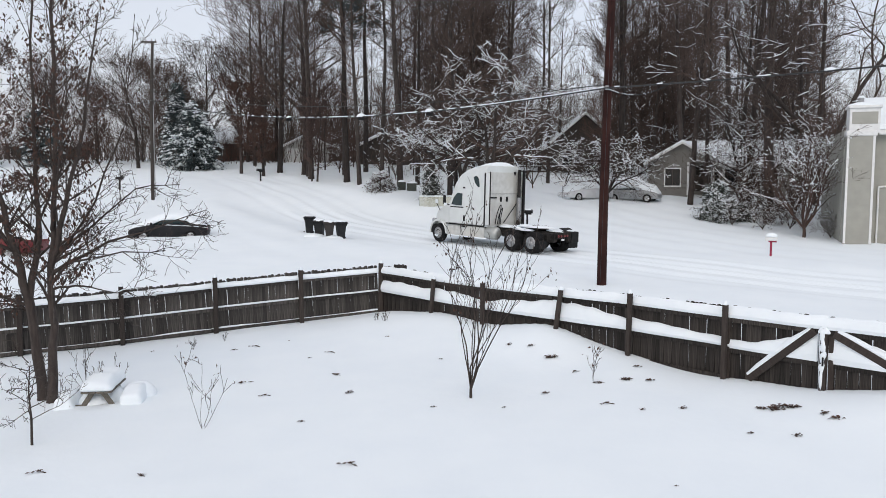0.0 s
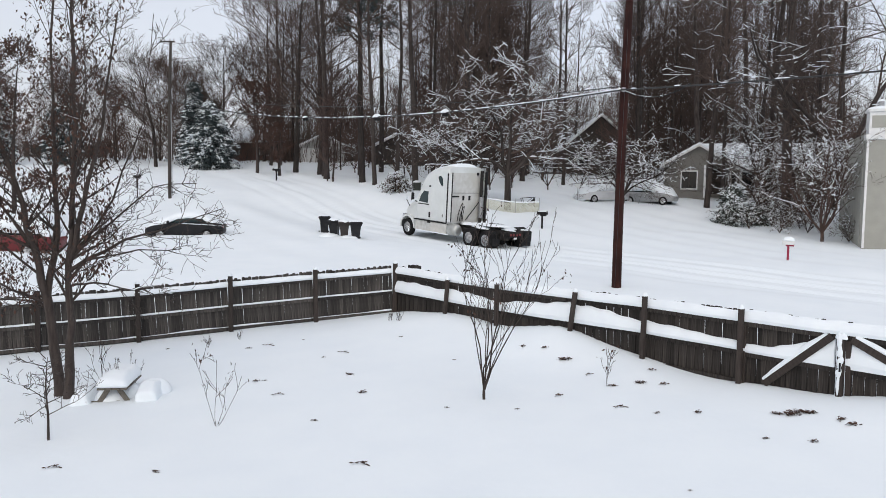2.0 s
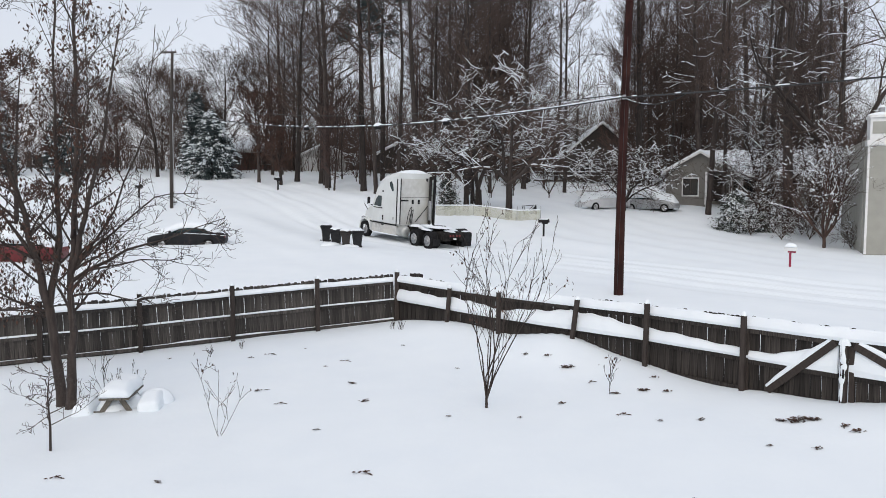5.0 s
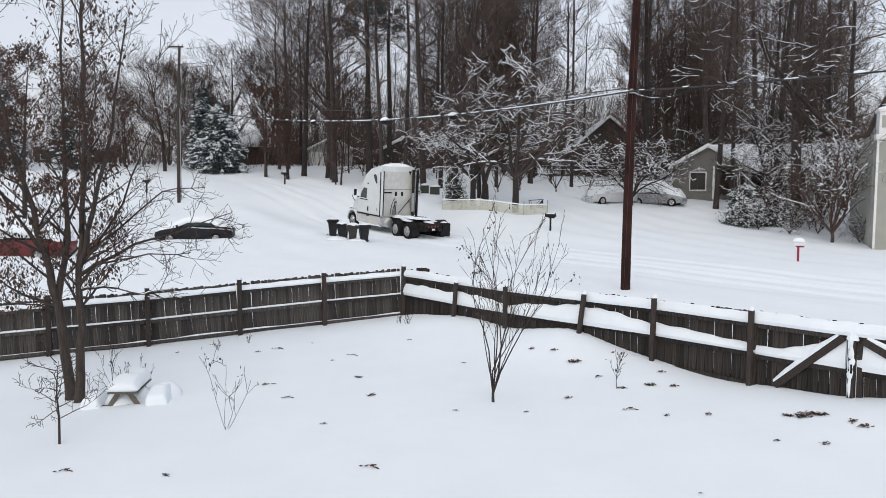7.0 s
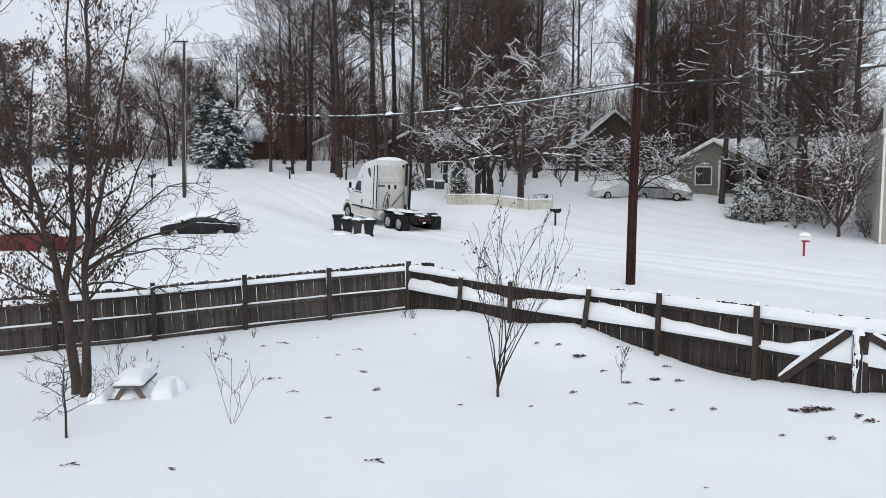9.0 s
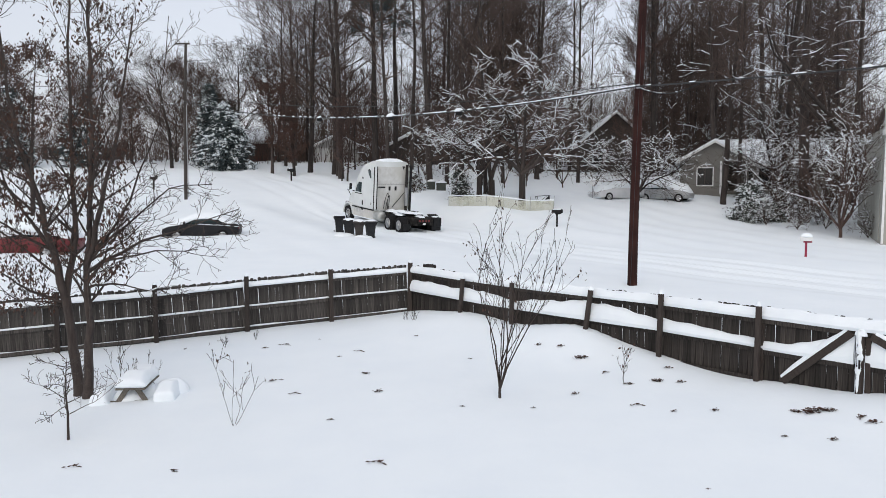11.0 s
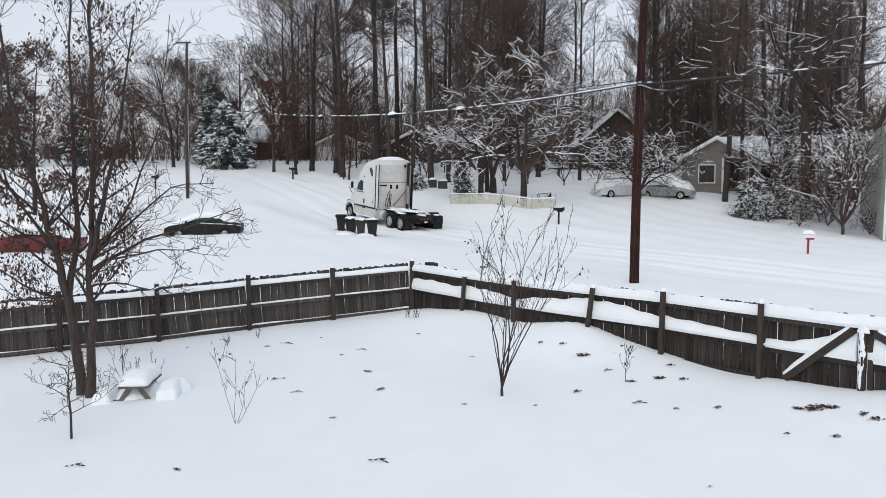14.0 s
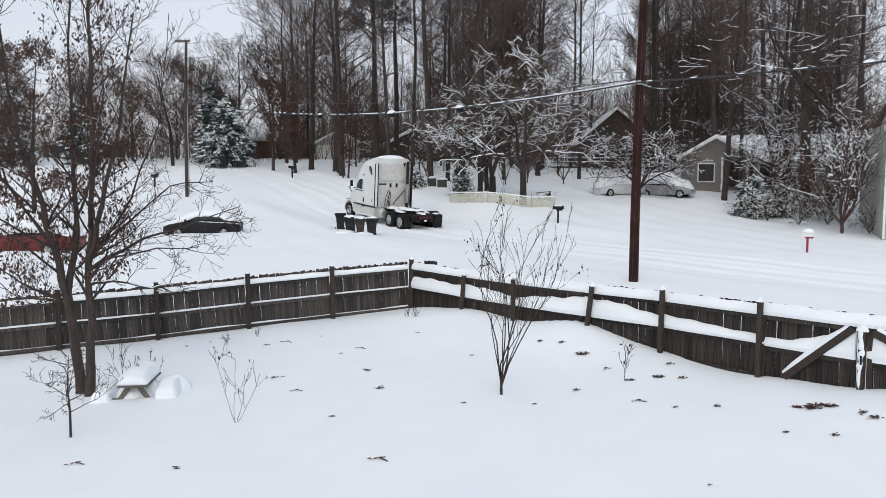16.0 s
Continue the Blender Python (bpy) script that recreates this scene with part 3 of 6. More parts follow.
def far_trees():
    """The bare wood behind the road: a handful of grown trees, each planted many times with its own turn and height."""
    kinds = [("tall_tree", forest_lines(11, 23, 0.2, 0.28, 4.6, 3, (26, 7, 5)), BARK, TWIG),
             ("tall_tree", forest_lines(12, 25, 0.25, 0.34, 5.2, 3, (25, 7, 5)), BARK, TWIG),
             ("tall_tree", forest_lines(13, 21, 0.15, 0.22, 3.6, 3, (26, 7, 4)), BARK, TWIG),
             ("tall_tree", forest_lines(14, 24, 0.18, 0.4, 4.2, 3, (24, 7, 5)), BARK, TWIG),
             ("bushy_tree", forest_lines(15, 13, 0.2, 0.12, 5.6, 3, (34, 10, 6)), BARK, TWIG),
             ("bushy_tree", forest_lines(16, 12, 0.18, 0.1, 5.2, 3, (34, 10, 6)), BARK, TWIG),
             ("bushy_tree", forest_lines(25, 13, 0.2, 0.1, 5.4, 3, (44, 13, 8)), BARK, TWIG_RED),
             ("young_tree", forest_lines(17, 10, 0.09, 0.12, 2.4, 3, (26, 8, 5)), BARK, TWIG_RED),
             ("young_tree", forest_lines(18, 8, 0.08, 0.08, 2.2, 3, (26, 8, 5)), BARK, TWIG_RED),
             ("spreading_tree", forest_lines(27, 21, 0.27, 0.2, 8.5, 4, (22, 6, 4, 3)), BARK, TWIG)]
    labels = {"tall_tree": "tall bare forest tree with dark bark, in snow", "bushy_tree": "broad bare tree with a dense twiggy crown",
              "spreading_tree": "wide-crowned bare oak with fine twigs at the road",
              "young_tree": "thin young bare tree in the wood's edge"}
    rng = random.Random(77)
    proto = {}

    def plant(k, x, y, s=1.0, sz=None):
        name, lines, bark, twig = kinds[k]
        m = pose(x, y, gz(x, y), rng.uniform(-1.5, 1.5), rng.uniform(-1.5, 1.5), rng.uniform(0, 360))
        if k not in proto:
            proto[k] = tree_thing(name, m, labels[name], lines, bark, twig, 0, None, name.replace("_", " ") + "s of the wood")
            proto[k].scale = (s, s, sz or s)
            return
        t = copy_thing(proto[k], m)
        t.scale = (s, s, sz or s)

    # those that stand out singly, by their feet
    for k, x, y, s in ((9, -12.8, 75, 1.0), (9, -10.2, 73, 0.95), (1, -8.9, 68, 1.05), (2, -9.6, 71, 1.0), (0, -17.0, 84, 0.9),
                       (1, -5.6, 66, 1.15), (0, -4.4, 64, 1.0), (3, -2.6, 66, 1.1), (1, -1.0, 63, 1.1), (0, 0.4, 64, 1.0), (2, 1.5, 62, 1.1),
                       (3, 3.2, 64, 1.05), (0, 3.3, 58, 0.9), (2, 5.2, 66, 1.1), (1, 8.6, 70, 1.0), (0, 9.6, 76, 1.0), (2, 12.0, 68, 1.1), (3, 13.2, 80, 1.0), (2, 16.0, 84, 0.9), (4, 2.0, 80, 1.5), (5, 6.2, 84, 1.7), (4, 4.0, 88, 1.7), (2, 7.0, 78, 1.1),
                       (1, 19.2, 70, 1.2), (0, 20.6, 74, 1.1), (1, 24.5, 52, 1.45), (0, 21.0, 57.4, 1.1), (2, 22.0, 57.0, 1.1), (0, 22.6, 64, 1.2), (1, 26.5, 60, 1.2), (3, 28.5, 66, 1.15),
                       (0, 31, 58, 1.15), (2, 33, 64, 1.2), (1, 30, 72, 1.2), (0, 36, 70, 1.2)):
        plant(k, x, y, s)
    for k, x, y, s in ((5, -21.5, 98, 1.0), (4, -19.0, 90, 0.95), (6, -34.5, 86, 0.6), (6, -40, 88, 0.75), (5, -47, 84, 0.8), (6, -50, 84, 0.85), (5, -31, 90, 0.6), (6, -26, 90, 0.55), (5, -37, 92, 0.6), (6, -43, 90, 0.6),
                       (4, -17.5, 92, 1.5), (5, -13, 100, 1.4)):
        plant(k, x, y, s)
    for k, x, y, s, sz in ((4, -28.0, 80, 1.0, 0.82), (5, -23.4, 88, 1.25, 0.98), (5, -26.4, 86, 1.0, 0.8), (6, -29.8, 90, 1.0, 0.8)):
        plant(k, x, y, s, sz)
    # the wood at large
    for _ in range(38):
        y = rng.uniform(80, 118)
        x = rng.uniform(-0.21, 0.24) * y
        if 0.13 < x / y or (-0.22 < x / y < -0.03 and rng.random() < 0.6):
            continue
        plant(rng.choice((0, 1, 2, 3, 0, 2)), x, y, rng.uniform(0.75, 1.1))
    for _ in range(24):
        y = rng.uniform(74, 118)
        x = rng.uniform(0.25, 0.56) * y
        plant(rng.choice((0, 1, 2, 3, 0, 2)), x, y, rng.uniform(0.85, 1.2))
    for _ in range(17):
        y = rng.uniform(72, 98)
        x = rng.uniform(0.1, 0.52) * y
        if 0.13 < x / y < 0.25:
            continue
        plant(rng.choice((4, 5, 4, 5, 7)), x, y, rng.uniform(0.8, 1.25), rng.uniform(1.0, 1.7))
    for _ in range(34):
        y = rng.uniform(64, 88)
        x = rng.uniform(-0.13, 0.62) * y
        if (18 < x < 38 and y < 74) or 0.175 < x / y < 0.24:
            continue
        plant(rng.choice((7, 8)), x, y, rng.uniform(0.6, 1.3))


def thicket():
    """The tangle of brush and thin stems that closes the wood at the back."""
    rng = random.Random(19)
    lines = []
    for i in range(7600):
        y = rng.uniform(88, 112)
        x = (rng.uniform(-0.2, 0.7) if i < 5800 else rng.uniform(-0.66, -0.16)) * y
        z = gz(x, y)
        h = rng.uniform(2.5, 13) if i < 5800 else rng.uniform(1.5, 4.5)
        p = Vector((x, y, z - 0.2))
        d = Vector((rng.gauss(0, 0.22), rng.gauss(0, 0.22), 1))
        q = p + d * h * 0.5
        e = q + (d + sway(rng, 0.3)) * h * 0.5
        lines.append(([p, q, e], [rng.uniform(0.02, 0.05), 0.022, 0.008]))
        for _ in range(3):
            w = rng.uniform(0.3, 0.95)
            f = p.lerp(q, w * 2) if w < 0.5 else q.lerp(e, w * 2 - 1)
            lines.append(([f, f + Vector((rng.gauss(0, 0.8), rng.gauss(0, 0.8), rng.uniform(0.3, 1.4)))], [0.014, 0.006]))
    me = tube_mesh("thicket", lines, 3)
    me.materials.append(TWIG)
    tagged(new("thicket", me), "dark tangle of brush at the back of the wood", "brush", kind="stuff")


far_trees()
thicket()


# ---------------------------------------------------------------- truck
def rounded_section(x, hw, z0, z1, r_top, r_side=0.08, n=5):
    """A ring across the truck at x: flat floor, upright sides, rounded roof."""
    pts = [(x, -hw + r_side, z0), (x, hw - r_side, z0), (x, hw, z0 + r_side)]
    for k in range(n + 1):
        a = math.pi / 2 * k / n
        pts.append((x, hw - r_top + r_top * math.cos(a), z1 - r_top + r_top * math.sin(a)))
    for k in range(n + 1):
        a = math.pi / 2 * (1 + k / n)
        pts.append((x, -hw + r_top + r_top * math.cos(a), z1 - r_top + r_top * math.sin(a)))
    pts.append((x, -hw, z0 + r_side))
    return pts


def wheel(parent, x, y, dual, group_label):
    """Tyre with rounded shoulders, a dished rim and hub; its axle along y."""
    w = new("wheel")
    w.parent = parent
    w["label"] = group_label
    side = 1 if y > 0 else -1
    half = 0.29 if dual else 0.14
    prof = [(0.30, -half), (0.44, -half), (0.49, -half + 0.03), (0.505, -half + 0.07), (0.505, half - 0.07), (0.49, half - 0.03), (0.44, half), (0.30, half)]
    n = 32
    t = part("tyre", loft([[(r * math.cos(math.tau * k / n), u, r * math.sin(math.tau * k / n)) for k in range(n)] for r, u in prof], cap=False), RUBBER, w, smooth=True)
    if dual:
        prof = [(0.30, half), (0.285, half - 0.01), (0.27, half - 0.14), (0.2, half - 0.17), (0.12, half - 0.15), (0.11, half - 0.05), (0.03, half - 0.03)]
    else:
        prof = [(0.30, half), (0.285, half - 0.01), (0.27, half - 0.06), (0.2, half - 0.02), (0.12, half), (0.1, half + 0.06), (0.03, half + 0.07)]
    part("rim", loft([[(r * math.cos(math.tau * k / n), u * side, r * math.sin(math.tau * k / n)) for k in range(n)] for r, u in prof]), ALLOY, w, "snow-dusted alloy rim", True)
    nut = bmesh.new()
    for k in range(10):
        a = math.tau * k / 10
        u = (half - 0.15) if dual else half
        cyl((0.165 * math.cos(a), side * (u - 0.03), 0.165 * math.sin(a)), (0.165 * math.cos(a), side * (u + 0.03), 0.165 * math.sin(a)), 0.018, n=6, bm=nut)
    part("wheel_nuts", nut, FRAME, w)
    crust = heap(0.17, 0.1, 0.06, 4, n=10, rows=4)
    c = part("snow_crust", crust, SNOW, w)
    c.matrix_basis = pose(0.12, side * ((half - 0.165) if dual else half - 0.03), -0.14, -90 * side, 0, 0)
    w.matrix_basis = pose(x, y, 0.5)
    return w


LONG_FROM, LONG_TO = (-7.4, -6.14, -4.82, -4.02, -3.3, 0, 1), (-7.85, -6.86, -5.54, -4.45, -3.66, 0, 1)
TALL_FROM, TALL_TO = (0, 1.0, 2.0, 3.6, 4.2), (0, 1.04, 2.1, 3.84, 4.42)


def truck():
    t = thing("semi_truck", Matrix(), "white sleeper-cab tractor unit without trailer, snow on roof and deck", "truck")
    # cab and sleeper
    st = [(-0.62, 1.02, 2.02, 0.18), (-0.75, 1.1, 2.25, 0.22), (-1.02, 1.16, 2.82, 0.28), (-1.22, 1.19, 3.18, 0.34), (-1.5, 1.21, 3.5, 0.38), (-1.95, 1.22, 3.75, 0.4),
          (-2.4, 1.23, 3.83, 0.4), (-2.75, 1.23, 3.91, 0.38), (-3.1, 1.23, 3.94, 0.34), (-3.290, 1.23, 3.93, 0.3), (-3.350, 1.2, 3.9, 0.27)]
    part("cab", loft([rounded_section(x, hw, 1.0, z, r) for x, hw, z, r in st]), PAINT, t, smooth=False)
    cap = [(-0.98, 0.85, 2.8, 0.03), (-1.2, 0.98, 3.2, 0.06), (-1.48, 1.05, 3.54, 0.1), (-1.95, 1.1, 3.8, 0.14), (-2.4, 1.12, 3.88, 0.16), (-2.8, 1.12, 3.98, 0.17), (-3.170, 1.1, 4.02, 0.16), (-3.330, 1.0, 3.98, 0.1)]
    ring = []
    for x, hw, z, th in cap:
        ring.append([(x, hw * math.cos(math.pi * k / 10), z - 0.26 * abs(math.cos(math.pi * k / 10)) ** 3 + th * 0.6 * math.sin(math.pi * k / 10) ** 0.5) for k in range(11)]
                    + [(x, -hw * 0.9, z - 0.36), (x, hw * 0.9, z - 0.36)])
    part("roof_snow", loft(ring), SNOW, t, "thick snow on the rounded roof", True)
    # hood with fenders and bumper
    hd = [(0.6, 0.72, 1.42, 0.25), (0.53, 0.86, 1.58, 0.28), (0.34, 0.93, 1.71, 0.26), (0.05, 0.98, 1.83, 0.25), (-0.3, 1.02, 1.93, 0.24), (-0.66, 1.05, 2.02, 0.22)]
    part("hood", loft([rounded_section(x, hw, 0.85, z, r) for x, hw, z, r in hd]), PAINT, t)
    part("hood_snow", loft([rounded_section(x - 0.02, hw * 0.78, z - 0.05, z + 0.07, 0.09) for x, hw, z, r in hd[1:]]), SNOW, t, "snow on the hood", True)
    part("bumper", box(0.3, 0.66, -1.18, 1.18, 0.42, 0.88, 0.1), BLACK, t, "dark bumper")
    part("grille", box(0.58, 0.64, -0.5, 0.5, 0.85, 1.35, 0.03), BLACK, t)
    for s in (-1, 1):
        part("gap_seal", box(-3.330, -3.250, s * 1.236 - 0.012, s * 1.236 + 0.012, 1.05, 3.55, 0.008), BLACK, t)
        n = 14
        arch = []
        for u in (0.9, 1.22):
            arch.append([(0.66 * math.cos(math.pi * (k / n * 1.06 - 0.03)), s * u, 0.52 + 0.66 * math.sin(math.pi * (k / n * 1.06 - 0.03))) for k in range(n + 1)]
                        + [(0.57 * math.cos(math.pi * (1 - k / n)), s * u, 0.52 + 0.57 * math.sin(math.pi * (1 - k / n))) for k in range(n + 1)])
        part("fender", loft(arch), PAINT, t)
        part("headlight", box(0.4, 0.62, s * 1.0 - 0.12, s * 1.0 + 0.12, 0.95, 1.2, 0.07), CHROME, t, "clear headlight")
        part("side_skirt", box(-3.270, -0.7, s * 1.14 - 0.06, s * 1.14 + 0.06, 0.42, 0.98, 0.04), PAINT_DIRTY, t, "dirty white side fairing")
        part("skirt_rail", box(-3.290, -0.62, s * 1.23 - 0.02, s * 1.23 + 0.02, 0.985, 1.05, 0.01), BLACK, t)
        part("step", box(-2.0, -1.75, s * 1.215 - 0.02, s * 1.215 + 0.02, 0.9, 0.97, 0.01), BLACK, t)
        part("skirt_snow", box(-3.4, -0.8, s * 1.18 - 0.03, s * 1.18 + 0.03, 0.40, 0.47, 0.025), SNOW, t)
        # door, window, handle
        dp = [(-0.86, 1.08), (-2.02, 1.08), (-2.02, 2.72), (-1.2, 2.72), (-0.96, 2.3), (-0.86, 2.05)]
        d = part("door", loft([[(x, s * 1.18, z) for x, z in dp], [(x, s * 1.222, z) for x, z in dp], [(x * 0.985 - 0.02, s * 1.229, z * 0.985 + 0.03) for x, z in dp]]), PAINT, t)
        wbm = bmesh.new()
        wp = [(-1.0, 1.98), (-1.74, 1.95), (-1.78, 2.54), (-1.42, 2.56), (-1.16, 2.32)]
        a = [wbm.verts.new((x, s * 1.222, z)) for x, z in wp]
        b = [wbm.verts.new((x, s * 1.238, z)) for x, z in wp]
        wbm.faces.new(a)
        wbm.faces.new(b[::-1])
        for k in range(5):
            wbm.faces.new((a[k], b[k], b[(k + 1) % 5], a[(k + 1) % 5]))
        bmesh.ops.recalc_face_normals(wbm, faces=wbm.faces)
        part("window", wbm, GLASS, d)
        part("window_seal", box(-1.86, -0.92, s * 1.226 - 0.004, s * 1.226 + 0.004, 1.84, 1.9, 0.003), BLACK, d)
        part("handle", box(-1.98, -1.86, s * 1.235 - 0.02, s * 1.235 + 0.02, 1.2, 1.48, 0.02), BLACK, d)
        part("clearance_lamp", box(-1.95, -1.8, s * 1.215 - 0.02, s * 1.215 + 0.02, 2.78, 2.86, 0.01), BLACK, t)
        # porthole of the sleeper
        pb = bmesh.new()
        pp = [(-2.52, 3.34), (-2.72, 3.4), (-2.88, 3.26), (-2.94, 2.9), (-2.84, 2.86), (-2.62, 3.08)]
        a = [pb.verts.new((x, s * 1.215, z)) for x, z in pp]
        b = [pb.verts.new((x, s * 1.242, z)) for x, z in pp]
        pb.faces.new(a)
        pb.faces.new(b[::-1])
        for k in range(6):
            pb.faces.new((a[k], b[k], b[(k + 1) % 6], a[(k + 1) % 6]))
        bmesh.ops.recalc_face_normals(pb, faces=pb.faces)
        part("porthole", pb, GLASS, t)
        hatch = part("locker_door", box(-3.1, -2.4, s * 1.232 - 0.008, s * 1.232 + 0.008, 1.18, 1.62, 0.006), PAINT, t)
        part("latch", box(-3.02, -2.94, s * 1.243 - 0.006, s * 1.243 + 0.006, 1.3, 1.46, 0.004), SEAM, hatch)
        part("side_extender", box(-3.590, -3.290, s * 1.2 - 0.02, s * 1.2 + 0.02, 1.1, 3.55, 0.015), PAINT, t)
        part("extender_edge", box(-3.620, -3.585, s * 1.2 - 0.03, s * 1.2 + 0.03, 1.1, 3.6, 0.01), BLACK, t)
        # mirror on its arm
        part("mirror", box(-0.74, -0.63, s * 1.42 - 0.09, s * 1.42 + 0.09, 1.98, 2.42, 0.05), BLACK, t)
        part("mirror_snow", box(-0.8, -0.73, s * 1.42 - 0.1, s * 1.42 + 0.1, 1.92, 2.05, 0.03), SNOW, t)
        part("mirror_arm", cyl((-0.8, s * 1.18, 1.95), (-0.7, s * 1.42, 2.02), 0.03, n=8), BLACK, t)
        hm = part("hood_mirror", box(0.16, 0.24, s * 1.15 - 0.08, s * 1.15 + 0.08, 1.98, 2.18, 0.035), SNOW, t, "hood mirror crusted with snow")
        part("mirror_arm", cyl((0.12, s * 0.95, 1.62), (0.2, s * 1.17, 2.02), 0.022, n=8), BLACK, hm)
        # fuel tank and chassis rail
        part("fuel_tank", loft([[(x, s * 0.98 + r * 0.28 * math.cos(math.tau * k / 20), 0.72 + r * 0.31 * math.sin(math.tau * k / 20)) for k in range(20)]
                                for x, r in ((-4.02, 0.3), (-4.0, 0.8), (-3.92, 1), (-3.370, 1), (-3.290, 0.9))]), TANK, t, smooth=True)
        part("chassis_rail", box(-7.35, -0.5, s * 0.42 - 0.04, s * 0.42 + 0.04, 0.72, 1.0, 0.01), FRAME, t)
    # the rear end: far-side fender box, flap, springs and chains
    part("mud_flap", box(-7.2, -7.12, -1.28, -0.62, 0.22, 0.95, 0.02), BLACK, t)
    fen = [[(-7.12 + 0.75 * (1 - math.cos(a)) - k, y, 0.5 + (0.62 - k) * math.sin(a)) for k, y in ((0, -1.28), (0, -0.62), (0.05, -0.62), (0.05, -1.28))] for a in [math.pi / 2 * q / 8 for q in range(9)]]
    part("quarter_fender", loft(fen), BLACK, t)
    part("fender_box", box(-7.3, -6.75, -1.26, -0.7, 0.45, 0.98, 0.06), BLACK, t)
    part("mud_flap", box(-6.86, -6.83, 0.7, 1.2, 0.25, 0.62, 0.01), BLACK, t)
    for q, (x, y) in enumerate(((-6.72, 0.7), (-6.8, 0.9), (-6.9, 0.55), (-7.0, 0.75), (-7.08, 0.5))):
        part("chain", cyl((x, y, 0.42 + 0.05 * q), (x + 0.07, y - 0.05, 0.98), 0.03, n=6), FRAME, t)
    for s in (-1, 1):
        part("spring_bag", cyl((-5.48, s * 0.5, 0.5), (-5.48, s * 0.5, 0.95), 0.16, n=12), RUBBER, t)
        part("frame_end", box(-7.35, -6.6, s * 0.5 - 0.1, s * 0.5 + 0.1, 0.55, 0.95, 0.03), FRAME, t)
        part("air_tank", cyl((-4.35, s * 0.55, 0.72), (-3.95, s * 0.55, 0.72), 0.15, n=12), FRAME, t)
    # windscreen halves
    for s in (-1, 1):
        wb = bmesh.new()
        q = [(-0.665, s * 0.04, 2.06), (-0.7, s * 0.98, 2.06), (-1.03, s * 0.98, 2.72), (-1.0, s * 0.04, 2.76)]
        a = [wb.verts.new((x + 0.05, y, z + 0.02)) for x, y, z in q]
        b = [wb.verts.new((x - 0.02, y, z)) for x, y, z in q]
        wb.faces.new(a)
        wb.faces.new(b[::-1])
        for k in range(4):
            wb.faces.new((a[k], b[k], b[(k + 1) % 4], a[(k + 1) % 4]))
        bmesh.ops.recalc_face_normals(wb, faces=wb.faces)
        part("windscreen", wb, GLASS, t)
    # rear wall fittings
    part("rear_panel", box(-3.360, -3.345, -1.12, 1.12, 1.06, 3.58, 0.006), PAINT_SHADED_GRIMY, t, "road-grimed white rear wall, its shade in the paint")
    part("wall_seam", box(-3.375, -3.350, -1.1, 1.1, 2.56, 2.585), SEAM, t)
    for y in (0.16, -0.28):
        part("rear_window", box(-3.380, -3.355, y - 0.07, y + 0.07, 2.2, 2.44, 0.01), BLACK, t)
    part("hose_rack", box(-3.420, -3.360, 0.5, 1.0, 2.36, 2.43, 0.01), BLACK, t)
    hose = []
    for o, w, top in ((0.42, 0.28, 0.95), (0.3, 0.2, 0.8)):
        hose.append(([(-3.4 - 0.22 * math.sin(math.pi * k / 16), o - w / 2 + w * k / 16, 1.12 + top * math.sin(math.pi * k / 16) ** 0.6) for k in range(17)], [0.02] * 17))
    mesh_part("air_hose", tube_mesh("air_hose", hose, 6), BLACK, t)
    part("strut", cyl((-3.450, 0.0, 1.2), (-3.450, -0.95, 2.15), 0.025, n=6), BLACK, t)
    part("exhaust_stack", cyl((-3.56, -0.95, 1.0), (-3.56, -0.95, 3.74), 0.085, n=14), FRAME, t)
    part("exhaust_guard", cyl((-3.57, -0.95, 1.3), (-3.57, -0.95, 2.4), 0.12, n=14), STEEL, t)
    part("fairing_edge", box(-3.72, -3.6, -1.24, -1.12, 0.95, 3.72, 0.02), BLACK, t)
    part("stay", box(-3.65, -3.35, -1.2, -1.15, 2.66, 2.72), STEEL, t)
    part("stay", box(-3.65, -3.35, -1.2, -1.15, 3.3, 3.36), STEEL, t)
    part("marker_emblem", loft([[(-3.365, -0.72, 3.62), (-3.365, -0.92, 3.62), (-3.365, -0.82, 3.4)], [(-3.385, -0.72, 3.62), (-3.385, -0.92, 3.62), (-3.385, -0.82, 3.4)]]), BLACK, t, "small dark triangular vent")
    part("deck_plate", box(-5.3, -3.420, -0.46, 0.46, 1.0, 1.05, 0.01), FRAME, t)
    part("fifth_wheel", cyl((-5.55, 0, 1.04), (-5.55, 0, 1.2), 0.48, n=20), FRAME, t)
    part("crossmember", box(-7.35, -7.2, -0.6, 0.6, 0.7, 0.98, 0.02), FRAME, t)
    for y in (0.12, 0.32, -0.12, -0.32):
        part("tail_lamp", cyl((-7.39, y, 0.82), (-7.35, y, 0.82), 0.06, n=12), RED_LENS, t, "red tail lamp")
    part("plate", box(-7.38, -7.352, -0.1, 0.1, 0.6, 0.69), TRIM, t)
    rng = random.Random(6)
    for q in range(16):
        x, y = rng.uniform(-6.0, -3.7), rng.uniform(-0.6, 0.7)
        a = rng.uniform(0.22, 0.45)
        o = part("deck_snow", heap(a * 1.5, a * 0.7, rng.uniform(0.05, 0.15), q, 0.3, 14, 5), SNOW, t, smooth=True)
        o.location = (x, y, 0.98 if abs(y) > 0.5 else 1.03 + (0.1 if -6 < x < -5.1 else 0))
    for x, y, a, bb, h in ((-6.7, 0.0, 0.5, 0.3, 0.08), (-6.95, -0.95, 0.22, 0.26, 0.06)):
        o = part("deck_snow", heap(a, bb, h, 40, 0.2), SNOW, t, smooth=True)
        o.location = (x, y, 1.0)
